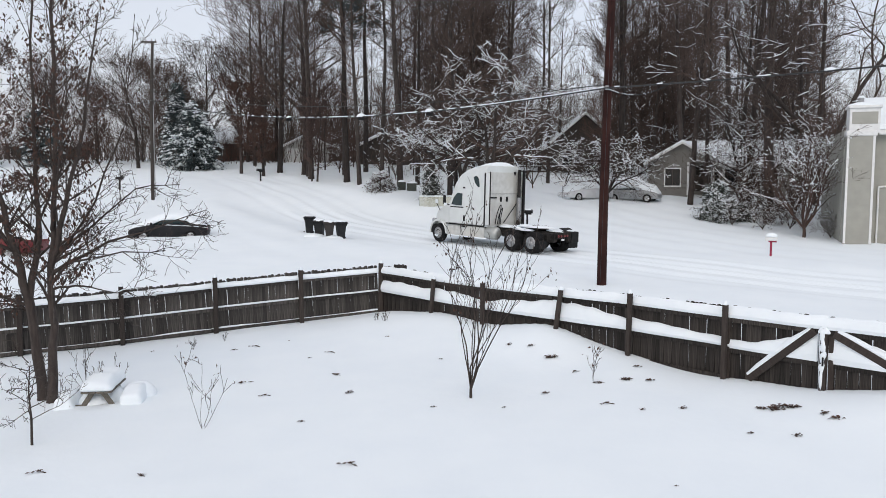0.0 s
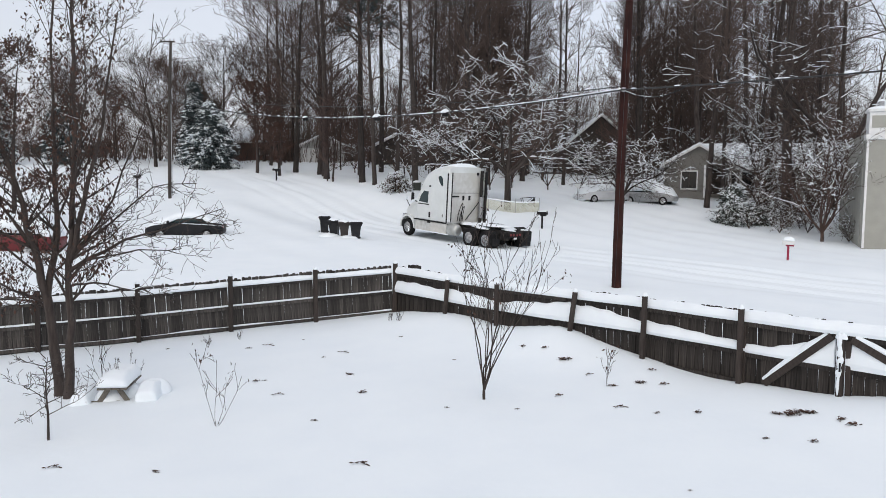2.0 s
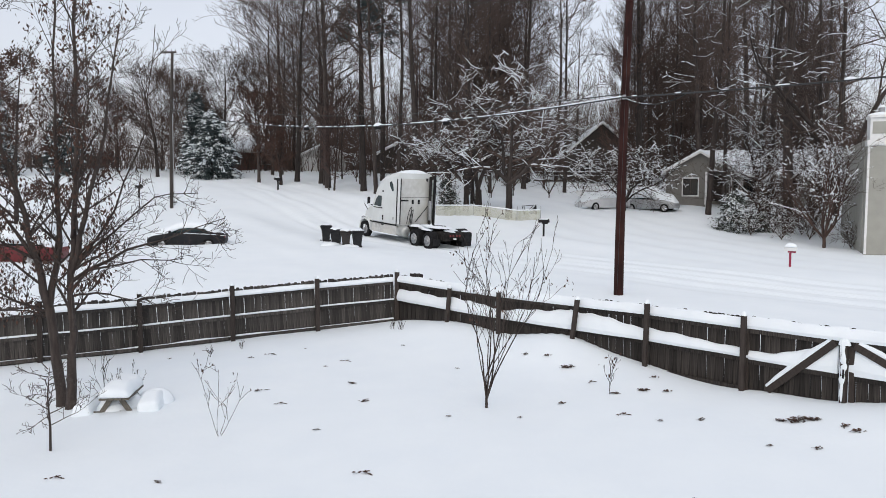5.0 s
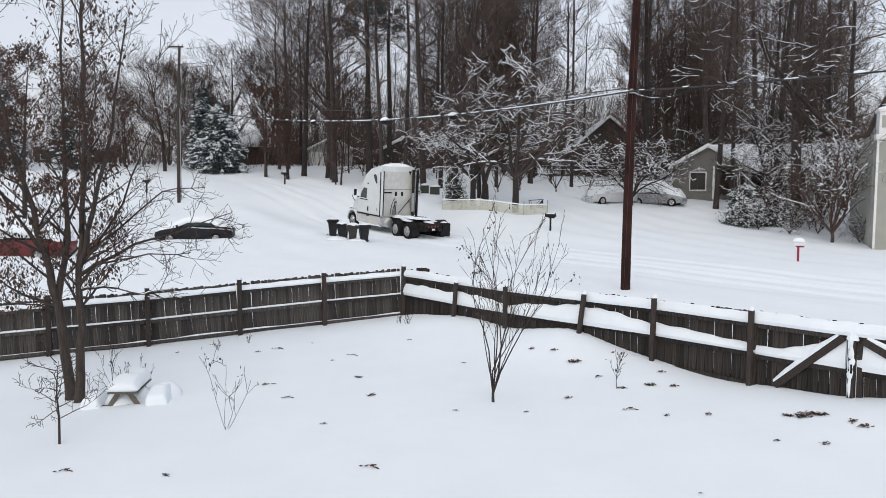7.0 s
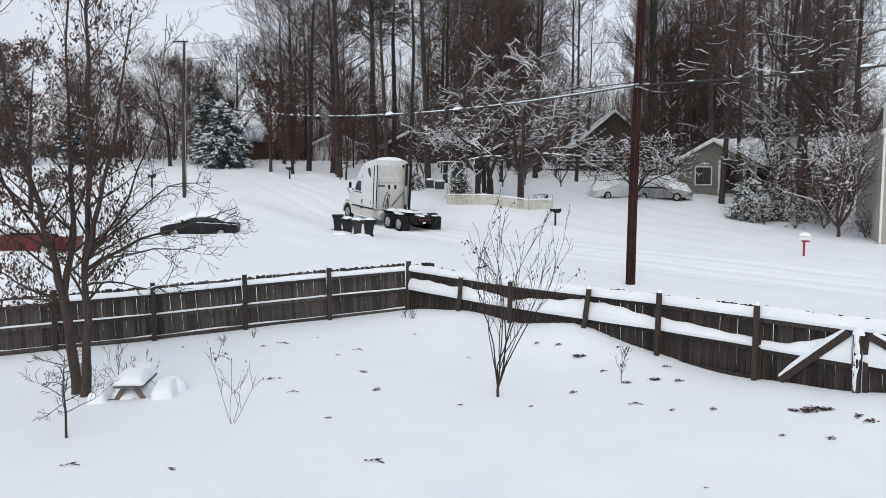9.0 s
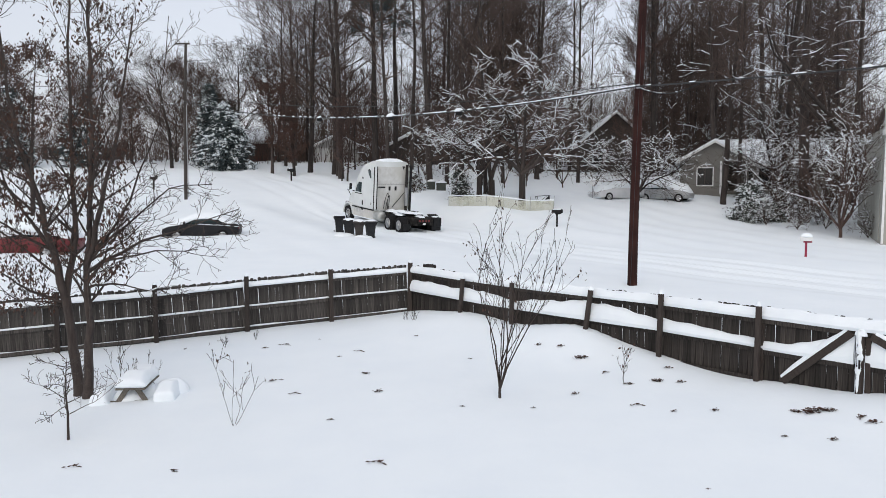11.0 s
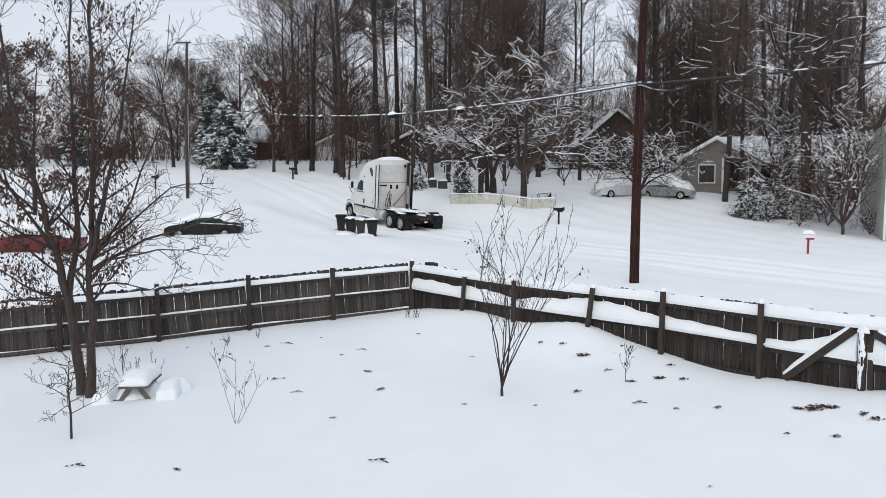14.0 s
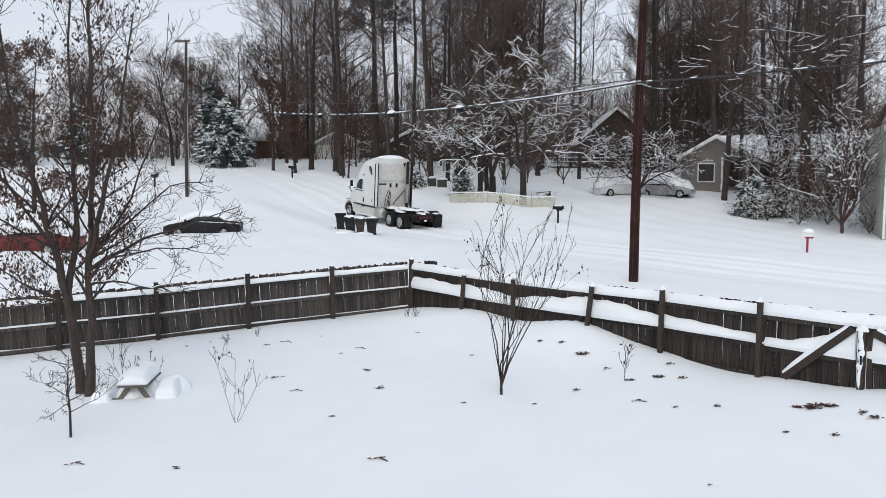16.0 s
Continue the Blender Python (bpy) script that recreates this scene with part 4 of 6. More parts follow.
    for x in (-4.82, -6.14):
        part("axle", cyl((x, -0.85, 0.5), (x, 0.85, 0.5), 0.09, n=10), FRAME, t)
        part("brake_chamber", cyl((x + 0.25, 0.3, 0.72), (x + 0.25, 0.62, 0.72), 0.11, n=10), FRAME, t)
    part("axle", cyl((0, -0.95, 0.5), (0, 0.95, 0.5), 0.07, n=10), FRAME, t)
    # the long sleeper and wheelbase
    for o in t.children_recursive:
        own = o.location.copy()
        if own.length > 0.01:
            o.location = (float(np.interp(own.x, LONG_FROM, LONG_TO)), own.y, float(np.interp(own.z, TALL_FROM, TALL_TO)))
            continue
        for v in o.data.vertices:
            v.co.x, v.co.z = float(np.interp(v.co.x, LONG_FROM, LONG_TO)), float(np.interp(v.co.z, TALL_FROM, TALL_TO))
    wheels = []
    for s in (-1, 1):
        wheels.append(wheel(t, 0, s * 1.03, False, "steer wheel with a pale rim"))
        for x in (-5.54, -6.86):
            wheels.append(wheel(t, x, s * 0.93, True, "twin drive wheel with a snow-dusted rim"))
    return t, wheels


TRUCK, WHEELS = truck()

# seconds, place of the front axle on the road, heading in degrees
TRUCK_WAY = ((0, 2.39, 42.38, 128.6), (0.5, 1.67, 43.23, 128.3), (1, 0.97, 44.06, 128.1), (1.5, 0.32, 44.83, 127.8), (2, -0.27, 45.53, 127.6), (2.5, -0.81, 46.17, 127.4),
             (3, -1.32, 46.77, 127.2), (3.5, -1.78, 47.39, 126.7), (4, -2.2, 47.96, 126.3), (5.2, -3.27, 49.4, 125.2), (6.5, -4.21, 50.66, 124.2), (7, -4.51, 51.1, 123.9),
             (7.5, -4.75, 51.44, 123.7), (8, -4.96, 51.75, 123.5), (8.5, -5.14, 52.01, 123.4), (9, -5.28, 52.22, 123.3), (9.7, -5.35, 52.32, 123.2))


def truck_at(tt):
    ts = [r[0] for r in TRUCK_WAY]
    out = []
    for c in (1, 2, 3):
        v = [r[c] for r in TRUCK_WAY]
        out.append(sum(float(np.interp(tt + o, ts, v)) for o in (-0.2, 0, 0.2)) / 3)
    return out


def truck_pose(tt):
    x, y, h = truck_at(tt)
    c, s = math.cos(radians(h)), math.sin(radians(h))
    front = gz(x + 0.3 * c, y + 0.3 * s) * 0.5 + gz(x - 0.3 * c, y - 0.3 * s) * 0.5
    rear = gz(x - 6.2 * c, y - 6.2 * s)
    return pose(x, y, front - 0.03, 0, -math.degrees(math.atan2(front - rear, 6.2)), h)


def motions():
    ts = [i * 0.2 for i in range(50)] + [10.0, 16.0]
    walk(TRUCK, [(s, truck_pose(s)) for s in ts])
    spun, last, turns = 0.0, truck_at(0), []
    for s in ts:
        now = truck_at(s)
        spun += math.hypot(now[0] - last[0], now[1] - last[1]) / 0.5
        last = now
        turns.append((s, math.degrees(spun)))
    for w in WHEELS:
        x, y, z = w.matrix_basis.translation
        walk(w, [(s, pose(x, y, z, 0, a, 0)) for s, a in turns])


# ---------------------------------------------------------------- poles and cables
def utility_pole(name, x, y, top, r, mat, label):
    z = gz(x, y)
    p = thing(name, pose(x, y, z), label, "utility pole", "poles along the road")
    h = top - z
    pts = [(0.0, 0, -0.6)] + [(0.004 * k * k * (1 if name == "utility_pole" else -0.6), 0, h * k / 8) for k in range(9)]
    mesh_part("shaft", tube_mesh("shaft", [(pts, [r * (1.04 - 0.03 * k) for k in range(10)])], 20), mat, p)
    return p


near_pole = utility_pole("utility_pole", 6.75, 27.0, 13.0, 0.168, POLE, "tall dark red-brown wooden utility pole behind the fence")
part("ground_wire", cyl((-0.1, -0.165, 0.0), (0.1, -0.15, 9), 0.006, n=5), CABLE, near_pole)
bk = part("cable_bracket", box(-0.05, 0.05, -0.26, -0.13, 6.85, 7.0, 0.01), STEEL, near_pole, "steel cable clamp")
far_pole = utility_pole("utility_pole", -19.3, 58.0, 14.5, 0.125, POLE_FAR, "weathered grey wooden utility pole beside the road")
part("crossarm", box(-0.55, 0.55, -0.05, 0.05, 11.47, 11.58, 0.01), POLE_FAR, far_pole)
for k in (-0.48, -0.2, 0.2, 0.48):
    part("insulator", cyl((k, 0, 11.58), (k, 0, 11.74), 0.045, 0.03, 8), STEEL, far_pole)
part("conduit", cyl((0.19, -0.02, 0.2), (0.19, -0.02, 7), 0.035, n=8), STEEL, far_pole)


def cable(name, a, b, sag, r, label, snow=0.0, group=""):
    a, b = Vector(a), Vector(b)
    n = 48
    pts = [a.lerp(b, k / n) - Vector((0, 0, sag * 4 * (k / n) * (1 - k / n))) for k in range(n + 1)]
    c = thing(name, Matrix(), label, "cable", group)
    mesh_part("wire", tube_mesh("wire", [(pts, [r] * (n + 1))], 6), CABLE, c)
    if snow:
        rng = random.Random(int(a.x * 10) & 63)
        lines = []
        for i in range(n):
            for j in range(3):
                if rng.random() > snow * (1.35 - 1.9 * i / n):
                    continue
                p, q = pts[i].lerp(pts[i + 1], j / 3), pts[i].lerp(pts[i + 1], (j + 1) / 3)
                w = r * rng.uniform(0.95, 1.35)
                up = Vector((0, 0, r * 0.9))
                lines.append(([p + up, (p + q) / 2 + up * 1.1, q + up], [w * 0.7, w, w * 0.7]))
        tagged(mesh_part("snow", tube_mesh("snow", lines, 6), SNOW, c, "strip of snow on the cable"), kind="stuff")
    return c, pts


AT = Vector((6.66, 26.82, 7.46))
main, pts = cable("cable", AT, (-19.2, 57.9, 10.3), 1.15, 0.03, "thick black cable with snow lying along it", 0.85)
for i, s in ((11, 1.0), (17, 1.1), (25, 0.7)):
    lump = part("snow_lump", heap(0.2 * s, 0.11 * s, 0.16 * s, i), SNOW, main, smooth=True)
    lump.location = pts[i] - Vector((0, 0, 0.02))
    part("cable_box", box(pts[i].x - 0.14, pts[i].x + 0.14, pts[i].y - 0.06, pts[i].y + 0.06, pts[i].z - 0.18, pts[i].z - 0.02, 0.02), BLACK, main)
right_c, rpts = cable("cable", AT, (26, 3.5, 7.6), 0.35, 0.026, "thick black cable with patches of snow", 0.16)
lump = part("snow_lump", heap(0.16, 0.09, 0.08, 8), SNOW, right_c)
lump.location = rpts[12] + Vector((0, 0, 0.01))
slack, _ = cable("slack_cable", AT + Vector((0.1, 0, -0.02)), AT + Vector((1.75, -2.0, -0.02)), 0.32, 0.016, "slack loop of cable hung below the main line", 0.5)
cable("cable", AT + Vector((0, 0, 0.12)), (-19.2, 57.9, 11.0), 0.95, 0.016, "thin black cable free of snow", 0)
for dx in (-0.48, 0.48):
    cable("power_line", (6.7 + dx * 0.7, 27 + dx * 0.5, 12.6), (-19.4 + dx, 58, 13.0 if dx > 0 else 11.74), 0.9, 0.011, "thin bare overhead power line", 0, "power lines")
    cable("power_line", (-19.4 + dx, 58, 11.74), (-60, 75 + dx, 16), 1.2, 0.011, "thin bare overhead power line", 0, "power lines")
cable("power_line", (-19.3, 58, 14.3), (18, 84, 27.5), 1.0, 0.014, "thin bare overhead power line", 0, "power lines")
cable("power_line", (-19.3, 58, 13.2), (18, 84, 25.5), 1.0, 0.014, "thin bare overhead power line", 0, "power lines")
cable("cable", (-19.3, 58, 10.2), (-62, 76, 13.5), 1.4, 0.02, "thin black cable with a trace of snow", 0.3)


# ---------------------------------------------------------------- yard trees and shrubs
def yard_tree():
    rng = random.Random(21)
    x, y = -7.2, 15.15
    lines = []

    def main(path, r0, r1, level=0, kids=9, length=1.0, start=0.2):
        pts, n = [], len(path)
        for (ax, ay, az), (bx, by, bz) in zip(path, path[1:]):
            for j in range(3):
                w = j / 3
                pts.append(Vector((ax + (bx - ax) * w, ay + (by - ay) * w, az + (bz - az) * w)) + sway(rng, 0.018 if pts else 0))
        pts.append(Vector(path[-1]))
        radii = [r1 + (r0 - r1) * (1 - i / (len(pts) - 1)) ** 1.7 for i in range(len(pts))]
        lines.append((pts, radii, level))
        for k in range(kids):
            u = start + (1 - start) * (k + rng.random()) / kids
            i = min(int(u * (len(pts) - 1)), len(pts) - 2)
            axis = (pts[i + 1] - pts[i]).normalized()
            side = axis.cross(sway(rng, 1)).normalized()
            d = (axis * 0.55 + side * 0.8 + Vector((0, 0, 0.25))).normalized()
            limb(rng, lines, pts[i], d, length * rng.uniform(0.6, 1.3), max(radii[i] * 0.5, 0.011), 2, 4, 0.7, 0.16, 5, (0, 0, 4, 3), 0.12, 0.2, 0.55, 0.0042)

    main([(0.08, 0, -0.3), (0.12, 0, 0.5), (0.17, 0, 1.5), (0.15, 0, 2.7), (0.25, 0.1, 4.3), (0.32, 0.1, 6.0), (0.3, 0.1, 7.6), (0.4, 0.1, 9)], 0.11, 0.026, 0, 26, 1.3, 0.3)
    main([(-0.14, 0.25, -0.3), (-0.26, 0.25, 0.6), (-0.34, 0.25, 1.5), (-0.38, 0.2, 2.0)], 0.108, 0.09, 0, 1, 0.8, 0.8)
    main([(-0.38, 0.2, 2.0), (-0.55, 0.1, 2.95), (-0.85, 0.0, 4.25), (-1.2, 0, 5.6), (-1.35, 0, 7.0), (-1.45, 0.1, 8.4)], 0.085, 0.02, 0, 19, 1.3, 0.12)
    main([(-0.38, 0.2, 2.0), (-0.22, 0.4, 3.25), (-0.33, 0.6, 4.9), (-0.38, 0.7, 6.5), (-0.34, 0.7, 8.5)], 0.075, 0.02, 0, 19, 1.2, 0.12)
    main([(0.15, 0, 2.7), (0.5, -0.1, 3.8), (0.95, -0.2, 5.4), (1.1, -0.2, 6.5), (1.3, -0.2, 7.5)], 0.065, 0.014, 1, 14, 1.0, 0.15)
    for path, r in (([(0.15, 0, 2.35), (0.65, -0.2, 2.8), (1.65, -0.4, 3.0), (2.5, -0.4, 3.05)], 0.04), ([(0.17, 0, 2.55), (1.2, 0.2, 3.15), (2.2, 0.3, 3.5), (3.1, 0.3, 3.8)], 0.042),
                    ([(0.17, 0, 2.9), (0.9, 0.3, 3.5), (1.65, 0.5, 4.2), (2.5, 0.6, 4.3)], 0.036), ([(0.16, 0, 2.25), (0.75, -0.3, 2.4), (1.6, -0.5, 2.25), (2.1, -0.5, 2.35)], 0.032),
                    ([(-0.35, 0.2, 1.9), (-0.95, 0, 2.15), (-1.7, -0.1, 2.7), (-2.3, -0.2, 3.0)], 0.04), ([(-0.6, 0.1, 3.0), (-1.2, 0, 3.3), (-1.9, 0, 3.8), (-2.4, 0, 4.6)], 0.036),
                    ([(-0.7, 0, 3.6), (-1.4, -0.2, 4.4), (-1.9, -0.2, 5.6), (-2.2, -0.2, 6.8)], 0.034), ([(-0.3, 0.2, 1.75), (-0.9, 0.5, 1.9), (-1.6, 0.7, 1.85), (-2.1, 0.8, 2.1)], 0.028)):
        main(path, r, 0.008, 1, 11, 0.75, 0.15)
    for path, r in (([(0.17, 0, 2.7), (1.0, 0.2, 4.0), (1.55, 0.3, 5.5), (1.8, 0.3, 7.6)], 0.036), ([(-0.5, 0.1, 2.9), (-1.5, 0.2, 4.3), (-2.1, 0.3, 6), (-2.4, 0.3, 8)], 0.04),
                    ([(0.2, 0, 3.4), (0.5, -0.3, 4.6), (0.75, -0.4, 6), (0.7, -0.4, 8)], 0.032), ([(-0.3, 0.3, 3.0), (0, 0.6, 4.5), (-0.05, 0.7, 6), (0.05, 0.8, 8)], 0.032),
                    ([(-0.45, 0.2, 2.4), (-1.3, -0.4, 3.4), (-1.75, -0.5, 5), (-1.8, -0.5, 7.6)], 0.036)):
        main(path, r, 0.007, 1, 14, 0.7, 0.2)
    t = tree_thing("yard_tree", pose(x, y, gz(x, y)), "bare two-trunked yard tree with brown withered leaves", lines, BARK_YARD, BARK_YARD, 1, snow_lines(lines, rng, 0.05, 0.8, 0.003, 0.4))
    tips = [p[-1] for p, r, l in lines if l >= 3 and p[-1].x < 1.1 and 1.6 < p[-1].z < 8]
    low = [p for p in tips if p.x < 0.9 and p.z < 6.0]
    rng.shuffle(low)
    mesh_part("leaves", leaf_cloud("leaves", low[:150] + tips[::5], rng, 0.095, 4600, LEAF_DRY, 1.5, 1.1), LEAF_DRY, t, "withered brown leaves")


yard_tree()


def stem_shrub(name, x, y, label, stems, h, lean, r, seed, kids=(4, 3), fork=0.0, leaves=0, trunk=None, mat=None, spread=0.5, snow=0.25, top=3, up=0.3, bend=0.1):
    rng = random.Random(seed)
    lines = []
    base = Vector((0, 0, fork))
    if fork:
        lines.append(([Vector((0.01, 0, -0.2)), Vector((0, 0, fork * 0.5)), base], [r * 1.5, r * 1.35, r * 1.2], 0))
    if stems == 1:
        lines.append(([Vector((0, 0, -0.2)), Vector((0.01, 0, h * 0.3)), Vector((-0.02, 0, h * 0.65)), Vector((0.03, 0, h))], [r, r * 0.8, r * 0.5, 0.004], 0))
        for k in range(15):
            u = 0.3 + 0.68 * k / 14
            a = 2.4 * k + rng.uniform(-0.4, 0.4)
            limb(rng, lines, Vector((0, 0, h * u)), Vector((math.cos(a), math.sin(a), 0.45)), h * (0.72 - 0.4 * u) * rng.uniform(0.7, 1.25), r * 0.4, 1, top, spread, up, 6, (0,) + kids, bend, 0.2, 0.42, 0.004)
    for k in range(stems if stems > 1 else 0):
        a = math.tau * (k + rng.uniform(-0.25, 0.25)) / stems
        d = Vector((math.cos(a) * lean * rng.uniform(0.3, 1.15), math.sin(a) * lean * rng.uniform(0.3, 1.15), 1))
        limb(rng, lines, base + Vector((0, 0, -0.05)), d, h * rng.uniform(0.72, 1.08), r * rng.uniform(0.65, 1), 1, top, spread, up, 7, (0,) + kids, bend, 0.3, 0.38, 0.004)
    t = tree_thing(name, pose(x, y, gz(x, y)), label, lines, mat or BARK_YARD, mat or BARK_YARD, 1, snow_lines(lines, rng, snow, 0.9, 0.005, 0.7) or None, "", "shrub")
    if leaves:
        tips = [p[-1] for p, rr, l in lines if l >= 2 and p[-1].z > h * 0.4]
        rng.shuffle(tips)
        mesh_part("leaves", leaf_cloud("leaves", tips[:14], rng, 0.07, leaves, LEAF_DRY, 1.5), LEAF_DRY, t, "a few shrivelled leaves")
    return t


stem_shrub("bare_shrub", 1.09, 14.1, "bare upright shrub fanning out of one base, in the snow", 10, 2.95, 0.24, 0.02, 5, (5, 3), 0.2, 70, snow=0.03, bend=0.13)
stem_shrub("sapling", -6.25, 12.56, "small bare sapling with a spreading crown", 1, 1.4, 0.0, 0.026, 8, (6, 3), 0.0, 0, up=0.12, spread=0.75, bend=0.16, snow=0.0)
stem_shrub("sapling", -3.61, 13.06, "thin bare sapling with withered tip leaves", 4, 1.4, 1.0, 0.0075, 12, (3, 1), 0.0, 16, spread=0.6, up=0.14)
stem_shrub("dry_weed", 3.55, 14.74, "thin dry weed stalk poking out of snow", 3, 0.75, 0.12, 0.006, 14, (3, 2), 0.0, 10)
for k, (x, y, h) in enumerate(((-1.0, 21.6, 0.45), (-0.75, 21.4, 0.55), (-6.9, 16.2, 0.9), (-6.2, 16.0, 0.8), (-5.6, 19.6, 0.3), (-5.0, 20.4, 0.3), (-6.3, 15.3, 0.7))):
    stem_shrub("dry_weed", x, y, "thin dry weed stalks poking out of snow", 4, h, 0.3, 0.006, 30 + k, (3, 2), 0.0, 0)

# withered clumps scattered over the yard
CLUMPS = ((-5.53, 11.25, 0.8), (-3.90, 10.91, 0.7), (-3.40, 15.98, 0.5), (-3.59, 15.89, 0.8), (-2.89, 14.84, 0.7), (-1.93, 13.05, 0.6), (-1.63, 16.25, 1), (-1.24, 14.74, 1), (-0.92, 10.91, 0.9), (-2.45, 17.97, 0.5),
          (-1.99, 18.49, 0.8), (-4.02, 19.53, 0.9), (-0.65, 19.66, 0.6), (-3.23, 20.01, 0.4), (2.22, 17.38, 0.8), (2.66, 17.09, 0.9), (3.02, 16.42, 1.9), (3.36, 15.51, 0.7), (4.24, 14.85, 1.5), (4.65, 15.57, 0.8),
          (4.65, 14.74, 0.9), (3.47, 13.33, 0.8), (3.99, 12.90, 0.6), (4.71, 12.93, 0.8), (2.49, 14.19, 0.8), (1.63, 13.42, 0.5), (0.37, 13.53, 0.5), (0.65, 17.14, 0.5), (5.96, 12.65, 1.2), (6.20, 12.56, 2.4),
          (6.44, 12.51, 1.6), (5.27, 11.52, 0.6), (5.92, 11.31, 0.8), (6.70, 12.01, 1), (6.74, 11.76, 1.1), (3.66, 14.74, 1.0), (-4.52, 19.28, 0.7), (-5.91, 20.33, 0.6), (3.43, 9.61, 0.3), (-6.63, 19.56, 0.5))


def leaf_clumps():
    rng = random.Random(3)
    proto = []
    for k in range(4):
        spots = [Vector((rng.gauss(0, 0.065), rng.gauss(0, 0.025), rng.uniform(0.0, 0.03))) for _ in range(6)]
        t = thing("leaf_clump", pose(0, 0, -5), "small clump of withered leaves on the snow", "leaves", "leaf clumps in the yard")
        mesh_part("leaves", leaf_cloud("leaves", spots, rng, 0.085, 22, LEAF_DRY, -0.05, 0.15), LEAF_DRY, t)
        proto.append(t)
    wide = thing("leaf_pile", pose(0, 0, -5), "ragged pile of withered leaves showing through snow", "leaves", "leaf piles in the yard")
    spots = [Vector((rng.gauss(0, 0.14), rng.gauss(0, 0.06), rng.uniform(0.0, 0.06))) for _ in range(22)]
    mesh_part("leaves", leaf_cloud("leaves", spots, rng, 0.09, 110, LEAF_DRY, -0.12, 0.3), LEAF_DRY, wide)
    used = set()
    for x, y, s in CLUMPS:
        k = 4 if s > 1.1 else rng.randrange(4)
        m = pose(x, y, float(ground_z(x, y)) + 0.012, 0, 0, rng.uniform(-35, 35))
        src = (proto + [wide])[k]
        t = src if k not in used else copy_thing(src, m)
        used.add(k)
        t.matrix_basis = m
        s = s * 0.34 if k == 4 else s * 0.8
        t.scale = (s, s, s * 0.7)
    for k in range(5):
        if k not in used:
            src = (proto + [wide])[k]
            src.matrix_basis = pose(-2 + k, 17, float(ground_z(-2 + k, 17)) + 0.01)


leaf_clumps()


# ---------------------------------------------------------------- picnic table
def picnic_table():
    x, y = -6.1, 15.15
    t = thing("picnic_table", pose(x, y, gz(x, y) - 0.34, 0, 0, 96), "small weathered picnic table buried in rounded snow", "picnic table")
    for k in range(4):
        part("plank", box(-0.75, 0.75, -0.3 + k * 0.15, -0.165 + k * 0.15, 0.62, 0.655, 0.006), TABLE_WOOD, t)
    for s in (-1, 1):
        for j in (0, 1):
            part("bench_plank", box(-0.75, 0.75, s * 0.62 - 0.13 + j * 0.135, s * 0.62 - 0.005 + j * 0.135, 0.36, 0.395, 0.006), TABLE_WOOD, t)
        for e in (-0.55, 0.55):
            leg = part("leg", box(-0.02, 0.02, -0.05, 0.05, 0, 0.82, 0.006), TABLE_WOOD, t)
            leg.matrix_basis = pose(e, s * 0.5, 0.0, s * 33, 0, 0)
    for e in (-0.52, 0.52):
        part("bearer", box(e - 0.02, e + 0.02, -0.72, 0.72, 0.29, 0.36, 0.006), TABLE_WOOD, t)
    for x0, y0, z0, a, bb, h in ((0, 0, 0.65, 0.78, 0.35, 0.26), (0.02, 0.64, 0.18, 0.78, 0.24, 0.4), (-0.04, -0.66, 0.3, 0.74, 0.24, 0.36)):
        cap_bm = box(x0 - a, x0 + a, y0 - bb, y0 + bb, z0, z0 + h)
        bmesh.ops.bevel(cap_bm, geom=cap_bm.edges[:], offset=min(0.11, h * 0.45), segments=4, affect="EDGES", profile=0.5)
        bmesh.ops.subdivide_edges(cap_bm, edges=[e for e in cap_bm.edges if e.calc_length() > 0.2], cuts=5, use_grid_fill=True)
        for v in cap_bm.verts:
            up_share = (v.co.z - z0) / h
            v.co.z += up_share * (0.09 * noise.noise(v.co * 2.1 + Vector((0, 0, a * 9))) - 0.2 * ((v.co.x - x0) / a) ** 2 * h)
            v.co.y += up_share * (0.05 * noise.noise(v.co * 3.3) - 0.3 * (v.co.y - y0))
        part("snow", cap_bm, SNOW, t, "square-edged pillow of snow", True)
    o = part("snow", heap(0.72, 0.56, 0.6, 7, 0.14), SNOW, t, "snow blown in under the table", True)
    o.location = (0.12, 0, 0.08)
    t.scale = (0.72, 0.95, 0.95)
    d = thing("snow_mound", pose(-5.5, 15.4, gz(-5.5, 15.4) - 0.06), "rounded mound of snow beside the table", "snow mound")
    part("snow", heap(0.38, 0.3, 0.34, 12, 0.05), SNOW, d, smooth=True)


picnic_table()


